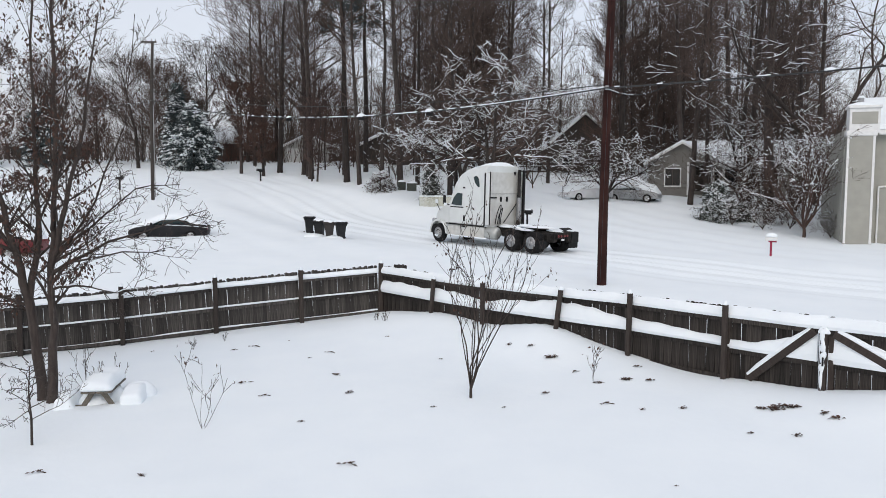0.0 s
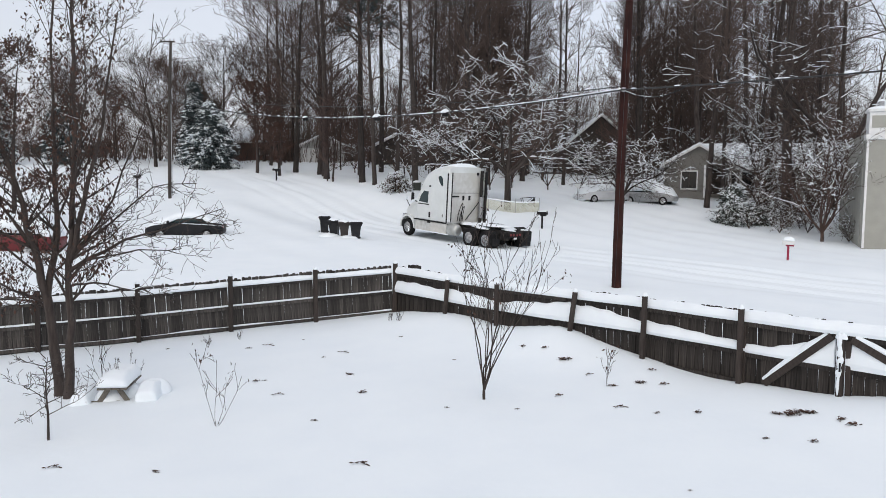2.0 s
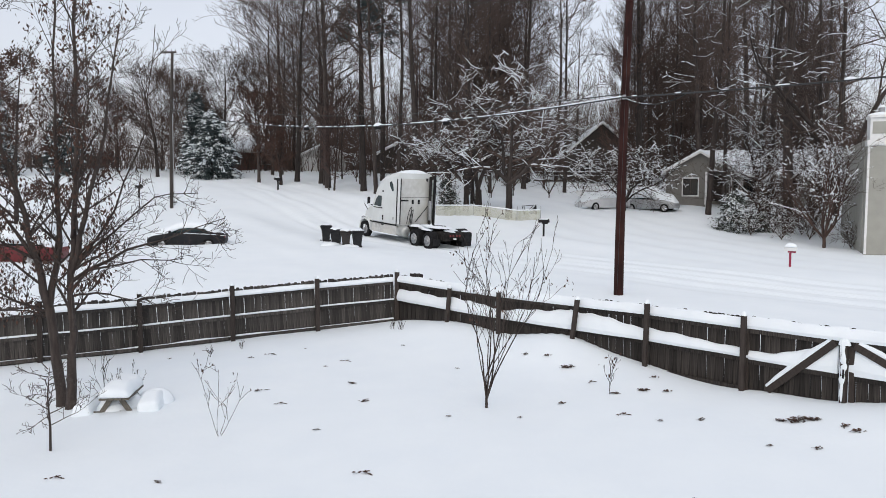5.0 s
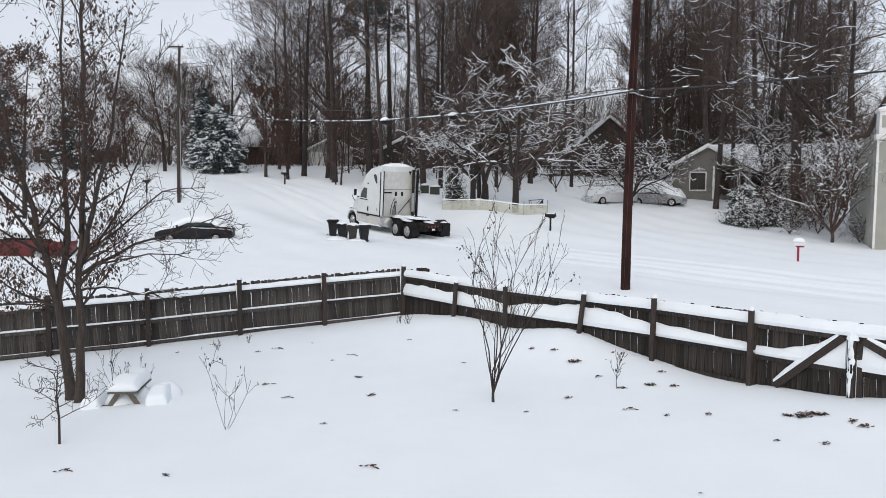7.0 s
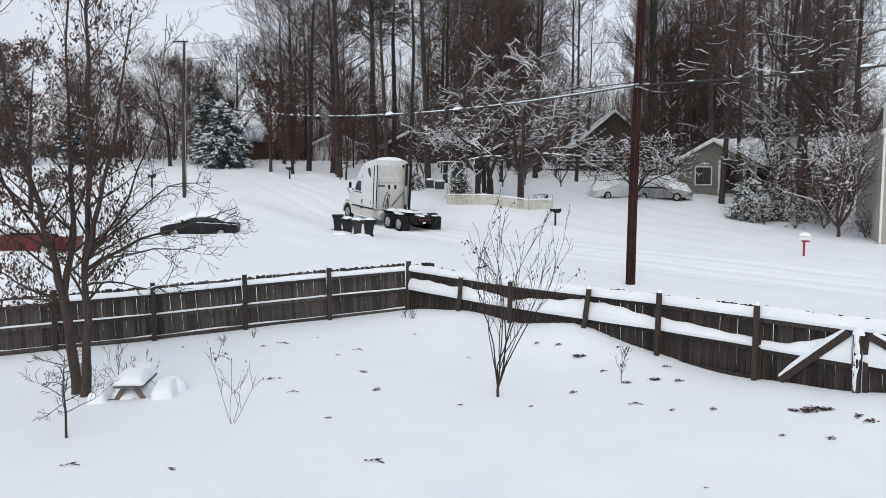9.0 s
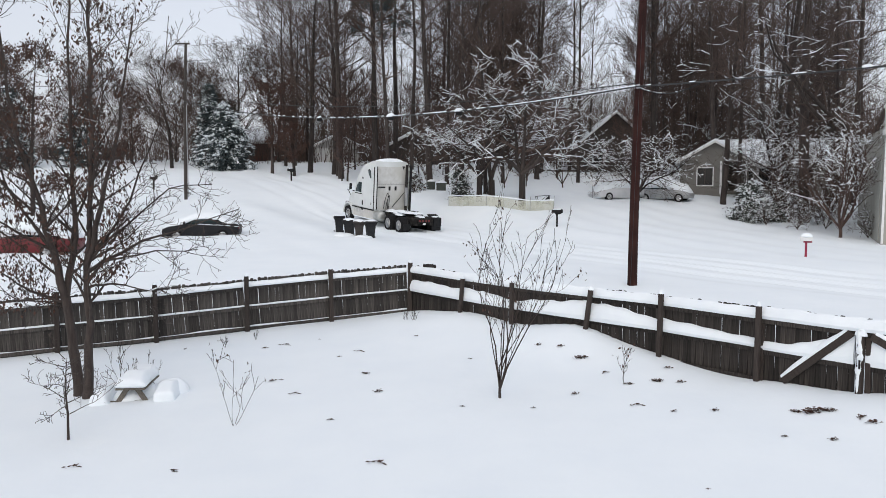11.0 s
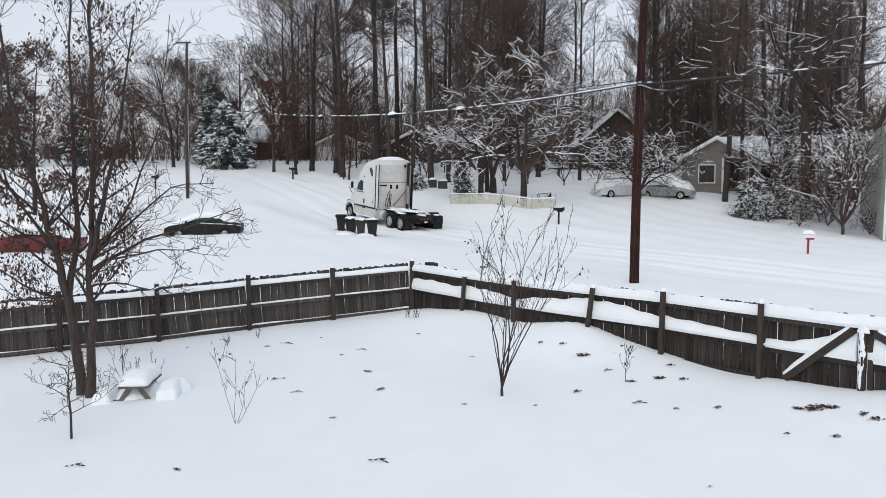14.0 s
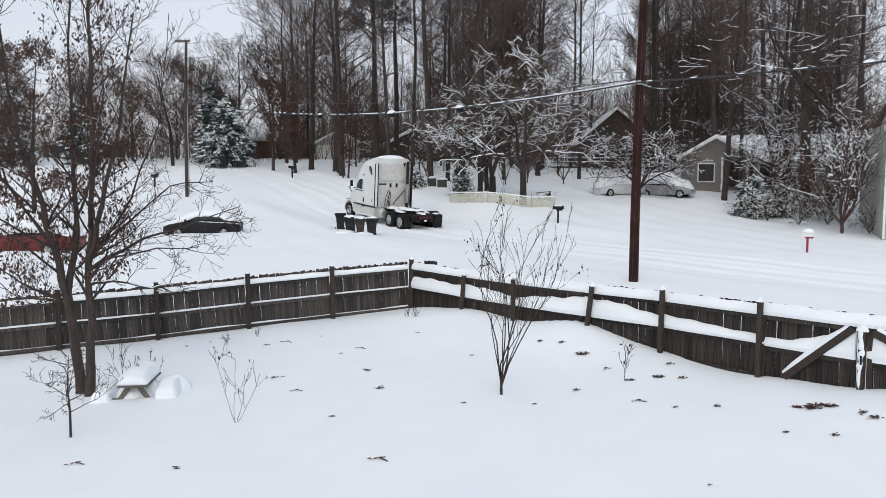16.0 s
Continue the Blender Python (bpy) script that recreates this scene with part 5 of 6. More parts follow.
# ---------------------------------------------------------------- roadside things
def wheelie_bin(x, y, rz, mat, label, sink=0.12, snow=0.12):
    b = thing("wheelie_bin", pose(x, y, gz(x, y) - sink, 0, 0, rz), label, "trash bin", "bins at the road")
    part("body", loft([[(-a, -c, z), (a, -c, z), (a, c, z), (-a, c, z)] for a, c, z in ((0.18, 0.2, 0), (0.2, 0.24, 0.5), (0.245, 0.31, 0.9), (0.28, 0.34, 0.92), (0.29, 0.35, 1.04))]), mat, b)
    part("rim", box(-0.3, 0.3, -0.365, 0.365, 0.98, 1.035, 0.012), mat, b)
    lid = part("lid", loft([[(-a, -c - 0.05, z), (a, -c - 0.05, z), (a, c + 0.03, z), (-a, c + 0.03, z)] for a, c, z in ((0.33, 0.39, 1.04), (0.335, 0.395, 1.08), (0.27, 0.32, 1.13))]), mat, b)
    part("lid_grip", box(-0.1, 0.1, -0.48, -0.43, 1.04, 1.075, 0.008), mat, lid)
    part("handle", cyl((-0.26, 0.42, 1.0), (0.26, 0.42, 1.0), 0.018, n=8), mat, b)
    for s in (-1, 1):
        part("wheel", cyl((s * 0.24, 0.27, 0.14), (s * 0.3, 0.27, 0.14), 0.14, n=14), RUBBER, b)
    o = part("snow", heap(0.37, 0.39, snow, int(x * 9) & 31, 0.1), SNOW, b, "cap of snow on the lid", True)
    o.location = (0, 0, 1.085)
    return b


wheelie_bin(-5.85, 43.7, 12, BIN, "black wheeled trash bin standing apart, snow on its lid", 0.2, 0.1)
wheelie_bin(-5.08, 42.1, -8, BIN, "black wheeled trash bin with a tall cap of snow", 0.3, 0.15)
wheelie_bin(-4.5, 41.7, 5, BIN_BROWN, "dark brown wheeled trash bin with snow on its lid", 0.32, 0.16)
wheelie_bin(-3.85, 41.3, 14, BIN, "charcoal wheeled trash bin with snow on its lid", 0.24, 0.13)
for x, y, a, h in ((-5.3, 41.7, 0.55, 0.2), (-4.25, 41.2, 0.5, 0.16)):
    d = thing("snow_mound", pose(x, y, gz(x, y) - 0.05), "low mound of snow drifted against the trash bins", "snow mound", "drifts at the bins")
    part("snow", heap(a, a * 0.8, h, int(a * 90), 0.1), SNOW, d, smooth=True)


def mailbox(x, y, rz, mat, label, h=1.05, snow=0.12, size=1.0, post_mat=None):
    b = thing("mailbox", pose(x, y, gz(x, y), 0, 0, rz), label, "mailbox")
    part("post", box(-0.05, 0.05, -0.05, 0.05, -0.3, h - 0.2, 0.008), post_mat or mat, b)
    part("arm", box(-0.05, 0.05, -0.25, 0.12, h - 0.28, h - 0.2, 0.008), post_mat or mat, b)
    n = 10
    w, ln = 0.085 * size, 0.25 * size
    ring = lambda v: [(w * math.cos(math.pi * k / n), v, h - 0.08 + w * math.sin(math.pi * k / n)) for k in range(n + 1)] + [(-w, v, h - 0.2), (w, v, h - 0.2)]
    part("box", loft([ring(-ln), ring(ln)]), mat, b)
    part("door", box(-w, w, -ln - 0.015, -ln, h - 0.2, h - 0.03, 0.004), mat, b)
    part("flag", box(w, w + 0.012, -0.1, 0.05, h - 0.14, h - 0.1), RED_LENS, b)
    if snow:
        o = part("snow", heap(w * 1.35, ln * 1.05, snow, 4, 0.05), SNOW, b, "cap of snow", True)
        o.location = (0, 0, h - 0.02)
    return b


mailbox(17.15, 36.0, 64, TRIM, "white mailbox on a crimson post, heaped with snow", 0.95, 0.2, 1.1, MAIL_RED)
mailbox(6.9, 46.0, 68, BLACK, "black mailbox on a black post, in snow", 1.02, 0.07, 1.25)
mailbox(-13.2, 67.5, 60, BLACK, "dark mailbox on a post beside the road", 1.05, 0.05, 1.4)
mailbox(-23.2, 62.0, 60, BLACK, "dark mailbox on a post beside the drive", 1.05, 0.08, 1.3)


def snow_netting(points, seed):
    """Plastic netting slung between stakes, sagging a little."""
    t = thing("netting_fence", Matrix(), "pale yellow plastic netting on stakes, half buried in snow", "fence", "netting along the road")
    for x, y in points:
        part("stake", cyl((x, y, gz(x, y) - 0.3), (x + 0.03, y, gz(x, y) + 0.95), 0.02, n=6), STEEL, t)
    rng = random.Random(seed)
    for (ax, ay), (bx, by) in zip(points, points[1:]):
        n = 44
        at = lambda u, k: (ax + (bx - ax) * u, ay + (by - ay) * u - (0.12 * math.sin(math.pi * u) + 0.03 * math.sin(11 * u)) * (1 - k),
                           gz(ax + (bx - ax) * u, ay + (by - ay) * u) - 0.05 + (0.76 - 0.12 * math.sin(math.pi * u)) * k)
        web = [([at(i / n, k) for k in (0, 0.35, 0.7, 1)], [0.011] * 4) for i in range(n + 1)]
        web += [([at(i / 8, k / 17) for i in range(9)], [0.009] * 9) for k in range(18)]
        mesh_part("netting", tube_mesh("netting", web, 4), NET, t)
        length = math.hypot(bx - ax, by - ay)
        s = part("snow", snow_ridge(length, lambda u: 0.07, 0.07, rng.random()), SNOW, t)
        s.matrix_basis = pose(ax, ay + 0.02, gz(ax, ay) + 0.66, 0, -math.degrees(math.atan2(gz(bx, by) - gz(ax, ay), length)), math.degrees(math.atan2(by - ay, bx - ax)))


snow_netting([(0.47, 53.4), (1.78, 52.6), (3.0, 52.0)], 1)
snow_netting([(3.0, 52.0), (4.1, 51.7), (5.85, 51.1), (7.5, 51.6)], 2)

bx = thing("utility_box", pose(-0.05, 60, gz(-0.05, 60)), "dark green utility box capped with snow", "utility box", "utility boxes")
part("body", box(-0.5, 0.45, -0.35, 0.35, -0.1, 0.62, 0.03), GREEN_BOX, bx)
part("lid", box(-0.53, 0.48, -0.38, 0.38, 0.62, 0.68, 0.02), GREEN_BOX, bx)
o = part("snow", heap(0.55, 0.42, 0.2, 2, 0.05), SNOW, bx, smooth=True)
o.location = (0, 0, 0.67)
bx.scale = (0.78, 0.78, 0.85)
b2 = copy_thing(bx, pose(-0.85, 60.8, gz(-0.85, 60.8), 0, 0, 8))
b2.scale = (0.62, 0.7, 0.9)

ch = thing("folding_chair", pose(7.1, 54, gz(7.1, 54) - 0.05, 0, 0, -20), "folded dark lawn chair tilted in the snow", "chair")
part("seat", loft([[(0.0, -0.25, 0.1), (0.45, -0.25, 0.05), (0.45, 0.25, 0.05), (0.0, 0.25, 0.1)], [(-0.05, -0.25, 0.14), (0.42, -0.25, 0.62), (0.42, 0.25, 0.62), (-0.05, 0.25, 0.14)]]), FABRIC, ch)
for p, q in (((-0.5, -0.28, 0.6), (0.45, -0.28, 0.68)), ((-0.5, 0.28, 0.6), (0.45, 0.28, 0.68)), ((-0.5, -0.28, 0.6), (-0.3, -0.28, 0.0)), ((-0.5, 0.28, 0.6), (-0.3, 0.28, 0.0)),
             ((0.45, -0.28, 0.68), (0.5, -0.28, 0.0)), ((-0.35, -0.28, 0.1), (0.3, -0.28, 0.6))):
    part("frame_tube", cyl(p, q, 0.02, n=6), BLACK, ch)
o = part("snow", heap(0.4, 0.25, 0.12, 3), SNOW, ch)
o.location = (-0.05, 0, 0.62)

ds = thing("round_sign", pose(11.35, 58, gz(11.35, 58)), "small round snow-plastered sign on a thin stake", "sign")
part("stake", cyl((0, 0, -0.3), (0, 0, 1.0), 0.025, n=8), STEEL, ds)
part("disc", cyl((0, -0.02, 1.15), (0, 0.02, 1.15), 0.24, n=20), TRIM, ds)
o = part("snow", heap(0.22, 0.1, 0.12, 6), SNOW, ds)
o.location = (0, 0, 1.33)


# ---------------------------------------------------------------- parked cars
def parked_car(name, x, y, rz, paint, label, length=4.5, width=1.75, height=1.42, snow=0.2, hatch=False, sink=0.12, shed=0.0):
    c = thing(name, pose(x, y, gz(x, y) - sink, 0, 0, rz), label, "car", "snowed-in cars")
    L, hw = length / 2, width / 2
    # lower body: stations along x (front +x)
    body = [(-L, 0.72, 0.45, 0.8), (-L + 0.08, 0.84, 0.3, 0.92), (-L * 0.6, hw, 0.22, 0.98), (0, hw, 0.2, 0.96), (L * 0.45, hw, 0.22, 0.92), (L * 0.82, hw * 0.97, 0.25, 0.8), (L - 0.06, hw * 0.86, 0.3, 0.66), (L, hw * 0.7, 0.38, 0.58)]
    part("body", loft([rounded_section(px, w, z0, z1, 0.12, 0.1, 4) for px, w, z0, z1 in body]), paint, c, smooth=True)
    back = -L * (0.93 if hatch else 0.62)
    cabin = [(back, 0.62, 0.92, 0.98), (back + (0.2 if hatch else 0.45), 0.66, 0.9, height - 0.08), (-L * 0.1, 0.69, 0.9, height), (L * 0.12, 0.68, 0.9, height - 0.04), (L * 0.48, 0.64, 0.88, 0.94)]
    part("cabin", loft([rounded_section(px, w, z0, z1, min(0.16, (z1 - z0) * 0.45), 0.02, 4) for px, w, z0, z1 in cabin]), GLASS, c, "dark side windows", True)
    part("roof", loft([rounded_section(px, w, z1 - 0.05, z1 + 0.02, 0.03, 0.01, 3) for px, w, z0, z1 in cabin[1:4]]), paint, c)
    for s in (-1, 1):
        for px in (back + 0.35, 0.05 * L, L * 0.34):
            pl = part("pillar", cyl((px, s * 0.7, 0.9), (px - 0.12 * (1 if px > 0 else -1), s * 0.62, height - 0.08), 0.035, n=6), paint, c)
        for px in (-L * 0.58, L * 0.6):
            w = part("wheel", cyl((px, s * (hw - 0.2), 0.31), (px, s * (hw + 0.012), 0.31), 0.32, n=24), RUBBER, c)
            part("rim", cyl((px, s * (hw + 0.0), 0.31), (px, s * (hw + 0.02), 0.31), 0.2, n=20), ALLOY, w)
        part("mirror", box(L * 0.36, L * 0.42, s * (hw + 0.08) - 0.08, s * (hw + 0.08) + 0.08, 0.92, 1.06, 0.03), paint, c)
        part("headlight", box(L - 0.22, L - 0.06, s * 0.58 - 0.14, s * 0.58 + 0.14, 0.5, 0.64, 0.04), CHROME, c)
        part("tail_lamp", box(-L - 0.005, -L + 0.1, s * 0.64 - 0.12, s * 0.64 + 0.12, 0.66, 0.82, 0.03), RED_LENS, c)
        part("door_handle", box(-0.2, 0.0, s * (hw + 0.004) - 0.01, s * (hw + 0.004) + 0.01, 0.74, 0.78, 0.005), paint, c)
    # snow over hood, roof and boot as one skin
    prof = [(-L + 0.05, 0.7, 0.86), (back + 0.02, 0.74, 1.0), (back + 0.3, 0.7, height - 0.06), (-L * 0.1, 0.7, height), (L * 0.15, 0.7, height - 0.04), (L * 0.47, 0.74, 0.97), (L * 0.8, 0.74, 0.8), (L - 0.08, 0.6, 0.64)]
    ring = []
    for i, (px, w, z) in enumerate(prof):
        k = 0.35 if i in (0, len(prof) - 1) else 1
        side = 0.02 + shed
        ring.append([(px, -w * 1.02, z - side * 0.6), (px, -w * 1.05, z + 0.02), (px, -w * 0.8, z + snow * 0.75 * k), (px, -w * 0.3, z + snow * k), (px, w * 0.3, z + snow * k * 1.05),
                     (px, w * 0.8, z + snow * 0.75 * k), (px, w * 1.05, z + 0.02), (px, w * 1.02, z - side * 0.6)])
    o = part("snow", loft(ring), SNOW, c, "thick smooth layer of snow", True)
    return c


parked_car("sedan", -13.55, 43.4, 188, CAR_BLACK, "black sedan parked under a cover of snow", 4.2, 1.75, 1.3, 0.3, sink=0.34, shed=0.12)
parked_car("sports_utility_car", -20.1, 37.2, 178, CAR_RED, "maroon car buried under deep snow", 4.9, 1.85, 1.55, 0.4, True, 0.25, 0.75)
parked_car("sedan", 13.3, 58.8, 205, CAR_WHITE, "white sedan under a thick blanket of snow", 4.2, 1.72, 1.3, 0.38, sink=0.22, shed=0.75)
parked_car("hatchback", 17.1, 59.2, -30, CAR_SILVER, "silver hatchback under a tall blanket of snow", 4.3, 1.75, 1.5, 0.5, True, 0.2, 0.7)


# ---------------------------------------------------------------- houses
def gable_house(name, m, label, w, d, h, rise, wall_mat, roof_snow=0.2, over=0.35, windows=(), chimney=None, doors=(), ridge_along_x=True):
    """A house with front towards -y at y = 0: walls with thickness, a gabled roof, snow on it, windows with frames and sills."""
    t = thing(name, m, label, "house")
    wt = 0.15
    if ridge_along_x:
        ends = []
        for x0 in (-w / 2, w / 2 - wt):
            bm = loft([[(x, 0, -0.6), (x, d, -0.6), (x, d, h), (x, d / 2, h + rise), (x, 0, h)] for x in (x0, x0 + wt)])
            part("wall", bm, wall_mat, t)
        part("wall", box(-w / 2 + wt, w / 2 - wt, 0, wt, -0.6, h), wall_mat, t)
        part("wall", box(-w / 2 + wt, w / 2 - wt, d - wt, d, -0.6, h), wall_mat, t)
        run, half, length = d / 2, d / 2, w
    else:
        for y0 in (0, d - wt):
            bm = loft([[(-w / 2, y, -0.6), (w / 2, y, -0.6), (w / 2, y, h), (0, y, h + rise), (-w / 2, y, h)] for y in (y0, y0 + wt)])
            part("wall", bm, wall_mat, t)
        part("wall", box(-w / 2, -w / 2 + wt, wt, d - wt, -0.6, h), wall_mat, t)
        part("wall", box(w / 2 - wt, w / 2, wt, d - wt, -0.6, h), wall_mat, t)
        run, length = w / 2, d
    k = rise / run
    for th, mat, nm, z0 in ((0.14, TRIM, "roof", 0.0), (roof_snow, SNOW, "roof_snow", 0.144)):
        ext = over if nm == "roof" else over - 0.03
        o = run + ext
        prof = [(-o, h - ext * k + z0), (0, h + rise + z0), (o, h - ext * k + z0), (o - (0.06 if nm == "roof_snow" else 0), h - ext * k + z0 + th), (0, h + rise + z0 + th), (-o + (0.06 if nm == "roof_snow" else 0), h - ext * k + z0 + th)]
        if ridge_along_x:
            bm = loft([[(x, d / 2 + u, z) for u, z in prof] for x in (-w / 2 - ext, 0, w / 2 + ext)])
        else:
            bm = loft([[(u, y, z) for u, z in prof] for y in (-ext, d / 2, d + ext)])
        part(nm, bm, mat, t)
    for x, z, ww, hh in windows:
        win = part("window", box(x - ww / 2, x + ww / 2, -0.02, 0.02, z, z + hh), WINDOW, t)
        for a, b, c, e in ((x - ww / 2 - 0.09, x + ww / 2 + 0.09, z - 0.1, z), (x - ww / 2 - 0.09, x + ww / 2 + 0.09, z + hh, z + hh + 0.1), (x - ww / 2 - 0.09, x - ww / 2, z, z + hh), (x + ww / 2, x + ww / 2 + 0.09, z, z + hh)):
            part("window_frame", box(a, b, -0.05, 0.0, c, e, 0.008), TRIM, win)
        part("mullion", box(x - 0.025, x + 0.025, -0.04, -0.02, z, z + hh), DARK_WOOD, win)
    for x, z, ww, hh, mat in doors:
        part("door", box(x - ww / 2, x + ww / 2, -0.04, 0.03, z, z + hh, 0.01), mat, t)
    if chimney:
        cx, cy, cw, ch = chimney
        part("chimney", box(cx - cw / 2, cx + cw / 2, cy - cw / 2, cy + cw / 2, 0, h + rise + ch, 0.02), BRICK, t, "brick chimney")
    return t


# grey gabled cottage with its wing
z = gz(21.5, 62)
wing = gable_house("cottage", pose(21.9, 62, 3.75, 0, 0, -17), "grey clapboard cottage with a snowy gable roof", 5.2, 7.5, 2.35, 1.5, SIDING, 0.18, 0.4, ((-0.7, 0.45, 1.15, 1.35),), None, (), False)
old_wall = [o for o in wing.children if o.name.startswith("wall")][0]
bpy.data.objects.remove(old_wall)
part("wall", box(-2.6, 0.5, 0, 0.15, -0.6, 2.35), SIDING, wing)
part("wall", loft([[(-2.6, y, 2.352), (2.6, y, 2.352), (0, y, 3.85)] for y in (0, 0.15)]), SIDING, wing)
part("porch_wall", box(0.5, 2.45, 1.7, 1.85, -0.6, 2.4), SIDING, wing)
part("porch_wall", box(0.4, 0.5, 0.15, 1.7, -0.6, 2.35), SIDING, wing)
part("porch_door", box(1.0, 1.9, 1.66, 1.7, 0.0, 2.05, 0.01), DARK_WOOD, wing)
part("porch_ceiling", box(0.5, 2.45, 0.15, 1.7, 2.352, 2.42), DARK_WOOD, wing)
for k in range(22):
    zz = 0.1 + k * 0.17
    half = 2.6 if zz < 2.2 else 2.6 * (1 - (zz + 0.17 - 2.35) / 1.5)
    right = 0.5 if zz < 2.2 else half
    if half < 0.1:
        break
    part("clapboard", loft([[(-half, -0.018, zz), (right, -0.018, zz), (right, -0.004, zz + 0.16), (-half, -0.004, zz + 0.16)], [(-half, 0, zz), (right, 0, zz), (right, 0, zz + 0.16), (-half, 0, zz + 0.16)]]), SIDING, wing)
for x in (0.42, 2.3):
    part("corner_post", box(x, x + 0.17, -0.06, -0.022, -0.3, 2.35, 0.01), TRIM, wing)
main_block = gable_house("cottage", pose(28.5, 63.6, 3.6, 0, 0, -17), "low cottage wing with snowy roof behind shrubs", 9.5, 8, 2.4, 1.9, SIDING, 0.2, 0.5, ((-3.2, 0.6, 1.1, 1.3), (-1.7, 0.3, 1.0, 1.7), (1.2, 0.6, 1.6, 1.3)), None, ((-0.3, 0, 0.95, 2.05, DARK_WOOD),))
for x in (-4.4, -2.4, 0.2):
    part("porch_post", box(x - 0.06, x + 0.06, -0.5, -0.38, -0.3, 2.4, 0.01), TRIM, main_block)


def beige_house():
    base = 1.0
    t = thing("tall_house", pose(23.92, 42.0, base, 0, 0, -22), "two-storey beige clapboard house with an outside chimney, snowy roof", "house")
    w, d, h = 12.0, 9.0, 6.2
    n = int(h / 0.19)
    for k in range(n):
        zz = k * 0.19
        part("clapboard", loft([[(0, -0.022, zz), (w, -0.022, zz), (w, -0.005, zz + 0.185), (0, -0.005, zz + 0.185)], [(0, 0, zz), (w, 0, zz), (w, 0, zz + 0.185), (0, 0, zz + 0.185)]]), SIDING_BEIGE, t)
    part("wall", box(0, w, 0.002, 0.2, -0.6, h), SIDING_BEIGE, t)
    part("wall", box(0, 0.2, 0.2, d, -0.6, h), SIDING_BEIGE, t)
    part("wall", box(w - 0.2, w, 0.2, d, -0.6, h), SIDING_BEIGE, t)
    part("wall", box(0.2, w - 0.2, d - 0.2, d, -0.6, h), SIDING_BEIGE, t)
    for nm, mat, z0, th, ov in (("roof", TRIM, 0.0, 0.15, 0.4), ("roof_snow", SNOW, 0.155, 0.28, 0.38)):
        prof = [(-ov, h - ov * 0.4 + z0), (d / 2, h + d / 2 * 0.4 + z0), (d + ov, h - ov * 0.4 + z0), (d + ov, h - ov * 0.4 + z0 + th), (d / 2, h + d / 2 * 0.4 + z0 + th), (-ov + 0.05, h - ov * 0.4 + z0 + th)]
        part(nm, loft([[(x, u, z) for u, z in prof] for x in (1.5 if nm == "roof_snow" else 1.46, w / 2, w + ov)]), mat, t)
    part("gutter", box(1.62, w + 0.4, -0.52, -0.4, h - 0.28, h - 0.16, 0.02), TRIM, t, "white gutter")
    part("downspout", cyl((1.78, -0.08, 0), (1.78, -0.08, 3.1), 0.05, n=8), TRIM, t, "white downspout")
    part("downspout", cyl((1.78, -0.08, 3.1), (3.6, -0.08, 3.25), 0.05, n=8), TRIM, t, "white downspout")
    chase = part("chimney", box(0.04, 1.42, -0.75, 0.0, -0.6, 6.0, 0.01), SIDING_BEIGE, t, "boxed-in beige chimney")
    for k in range(31):
        zz = k * 0.19
        part("clapboard", loft([[(0.12, -0.772, zz), (1.34, -0.772, zz), (1.34, -0.755, zz + 0.185), (0.12, -0.755, zz + 0.185)], [(0.12, -0.75, zz), (1.34, -0.75, zz), (1.34, -0.75, zz + 0.185), (0.12, -0.75, zz + 0.185)]]), SIDING_BEIGE, chase)
    for x in (0.04, 1.3):
        part("corner_trim", box(x, x + 0.12, -0.785, -0.755, 0, 6.0, 0.008), TRIM, chase)
    part("chimney_top", box(0.12, 1.62, -0.7, 0.4, 6.0, 7.35, 0.02), TRIM, t, "white upper chimney stack")
    part("stack_panel", box(0.24, 1.5, -0.715, -0.7, 6.5, 7.15, 0.01), SIDING_BEIGE, t)
    part("shoulder", box(-0.02, 1.5, -0.82, 0.0, 5.85, 6.15, 0.05), TRIM, t)
    part("stack_cap", box(0.05, 1.69, -0.8, 0.5, 7.35, 7.5, 0.02), TRIM, t)
    o = part("stack_snow", heap(0.7, 0.62, 0.22, 4, 0.04), SNOW, t, smooth=True)
    o.location = (0.74, -0.15, 7.49)
    part("flue", cyl((0.74, -0.1, 7.4), (0.74, -0.1, 7.95), 0.14, n=12), STEEL, t)
    o = part("flue_snow", heap(0.2, 0.2, 0.14, 5, 0.05), SNOW, t)
    o.location = (0.74, -0.1, 7.94)


beige_house()
gable_house("ranch_house", pose(-21.8, 97, 7.0, 0, 0, 8), "low brick ranch house with a snowy roof among trees", 9, 8, 2.5, 1.7, BRICK, 0.3, 0.5, ((-2.6, 0.9, 1.6, 1.2), (1.6, 0.9, 1.6, 1.2)), (1.5, 4, 0.7, 0.8))
gable_house("garage", pose(-12.2, 90, 6.4, 0, 0, 12), "pale garage with snowy roof behind tree trunks", 5.2, 6, 2.2, 1.3, CREAM, 0.18, 0.4, (), None, ((-1.2, 0, 2.2, 2.0, TRIM),), False)
gable_house("ranch_house", pose(-3.2, 86, 6.2, 0, 0, -6), "low dark house with snow on its roof in the wood", 6, 6, 2.2, 1.5, DARK_WOOD, 0.16, 0.5, (), None, (), False)
deck_house = gable_house("wood_house", pose(18.4, 82, 5.4, 0, 0, -3), "dark wooden house with a railed deck in the wood", 8, 10, 3.0, 3.4, DARK_WOOD, 0.1, 0.5, ((-2, 0.8, 1.4, 1.2), (2, 0.8, 1.4, 1.2)), None, (), False)
part("deck", box(-10, 2, -2.6, 0, 0.2, 0.35, 0.01), DARK_WOOD, deck_house)
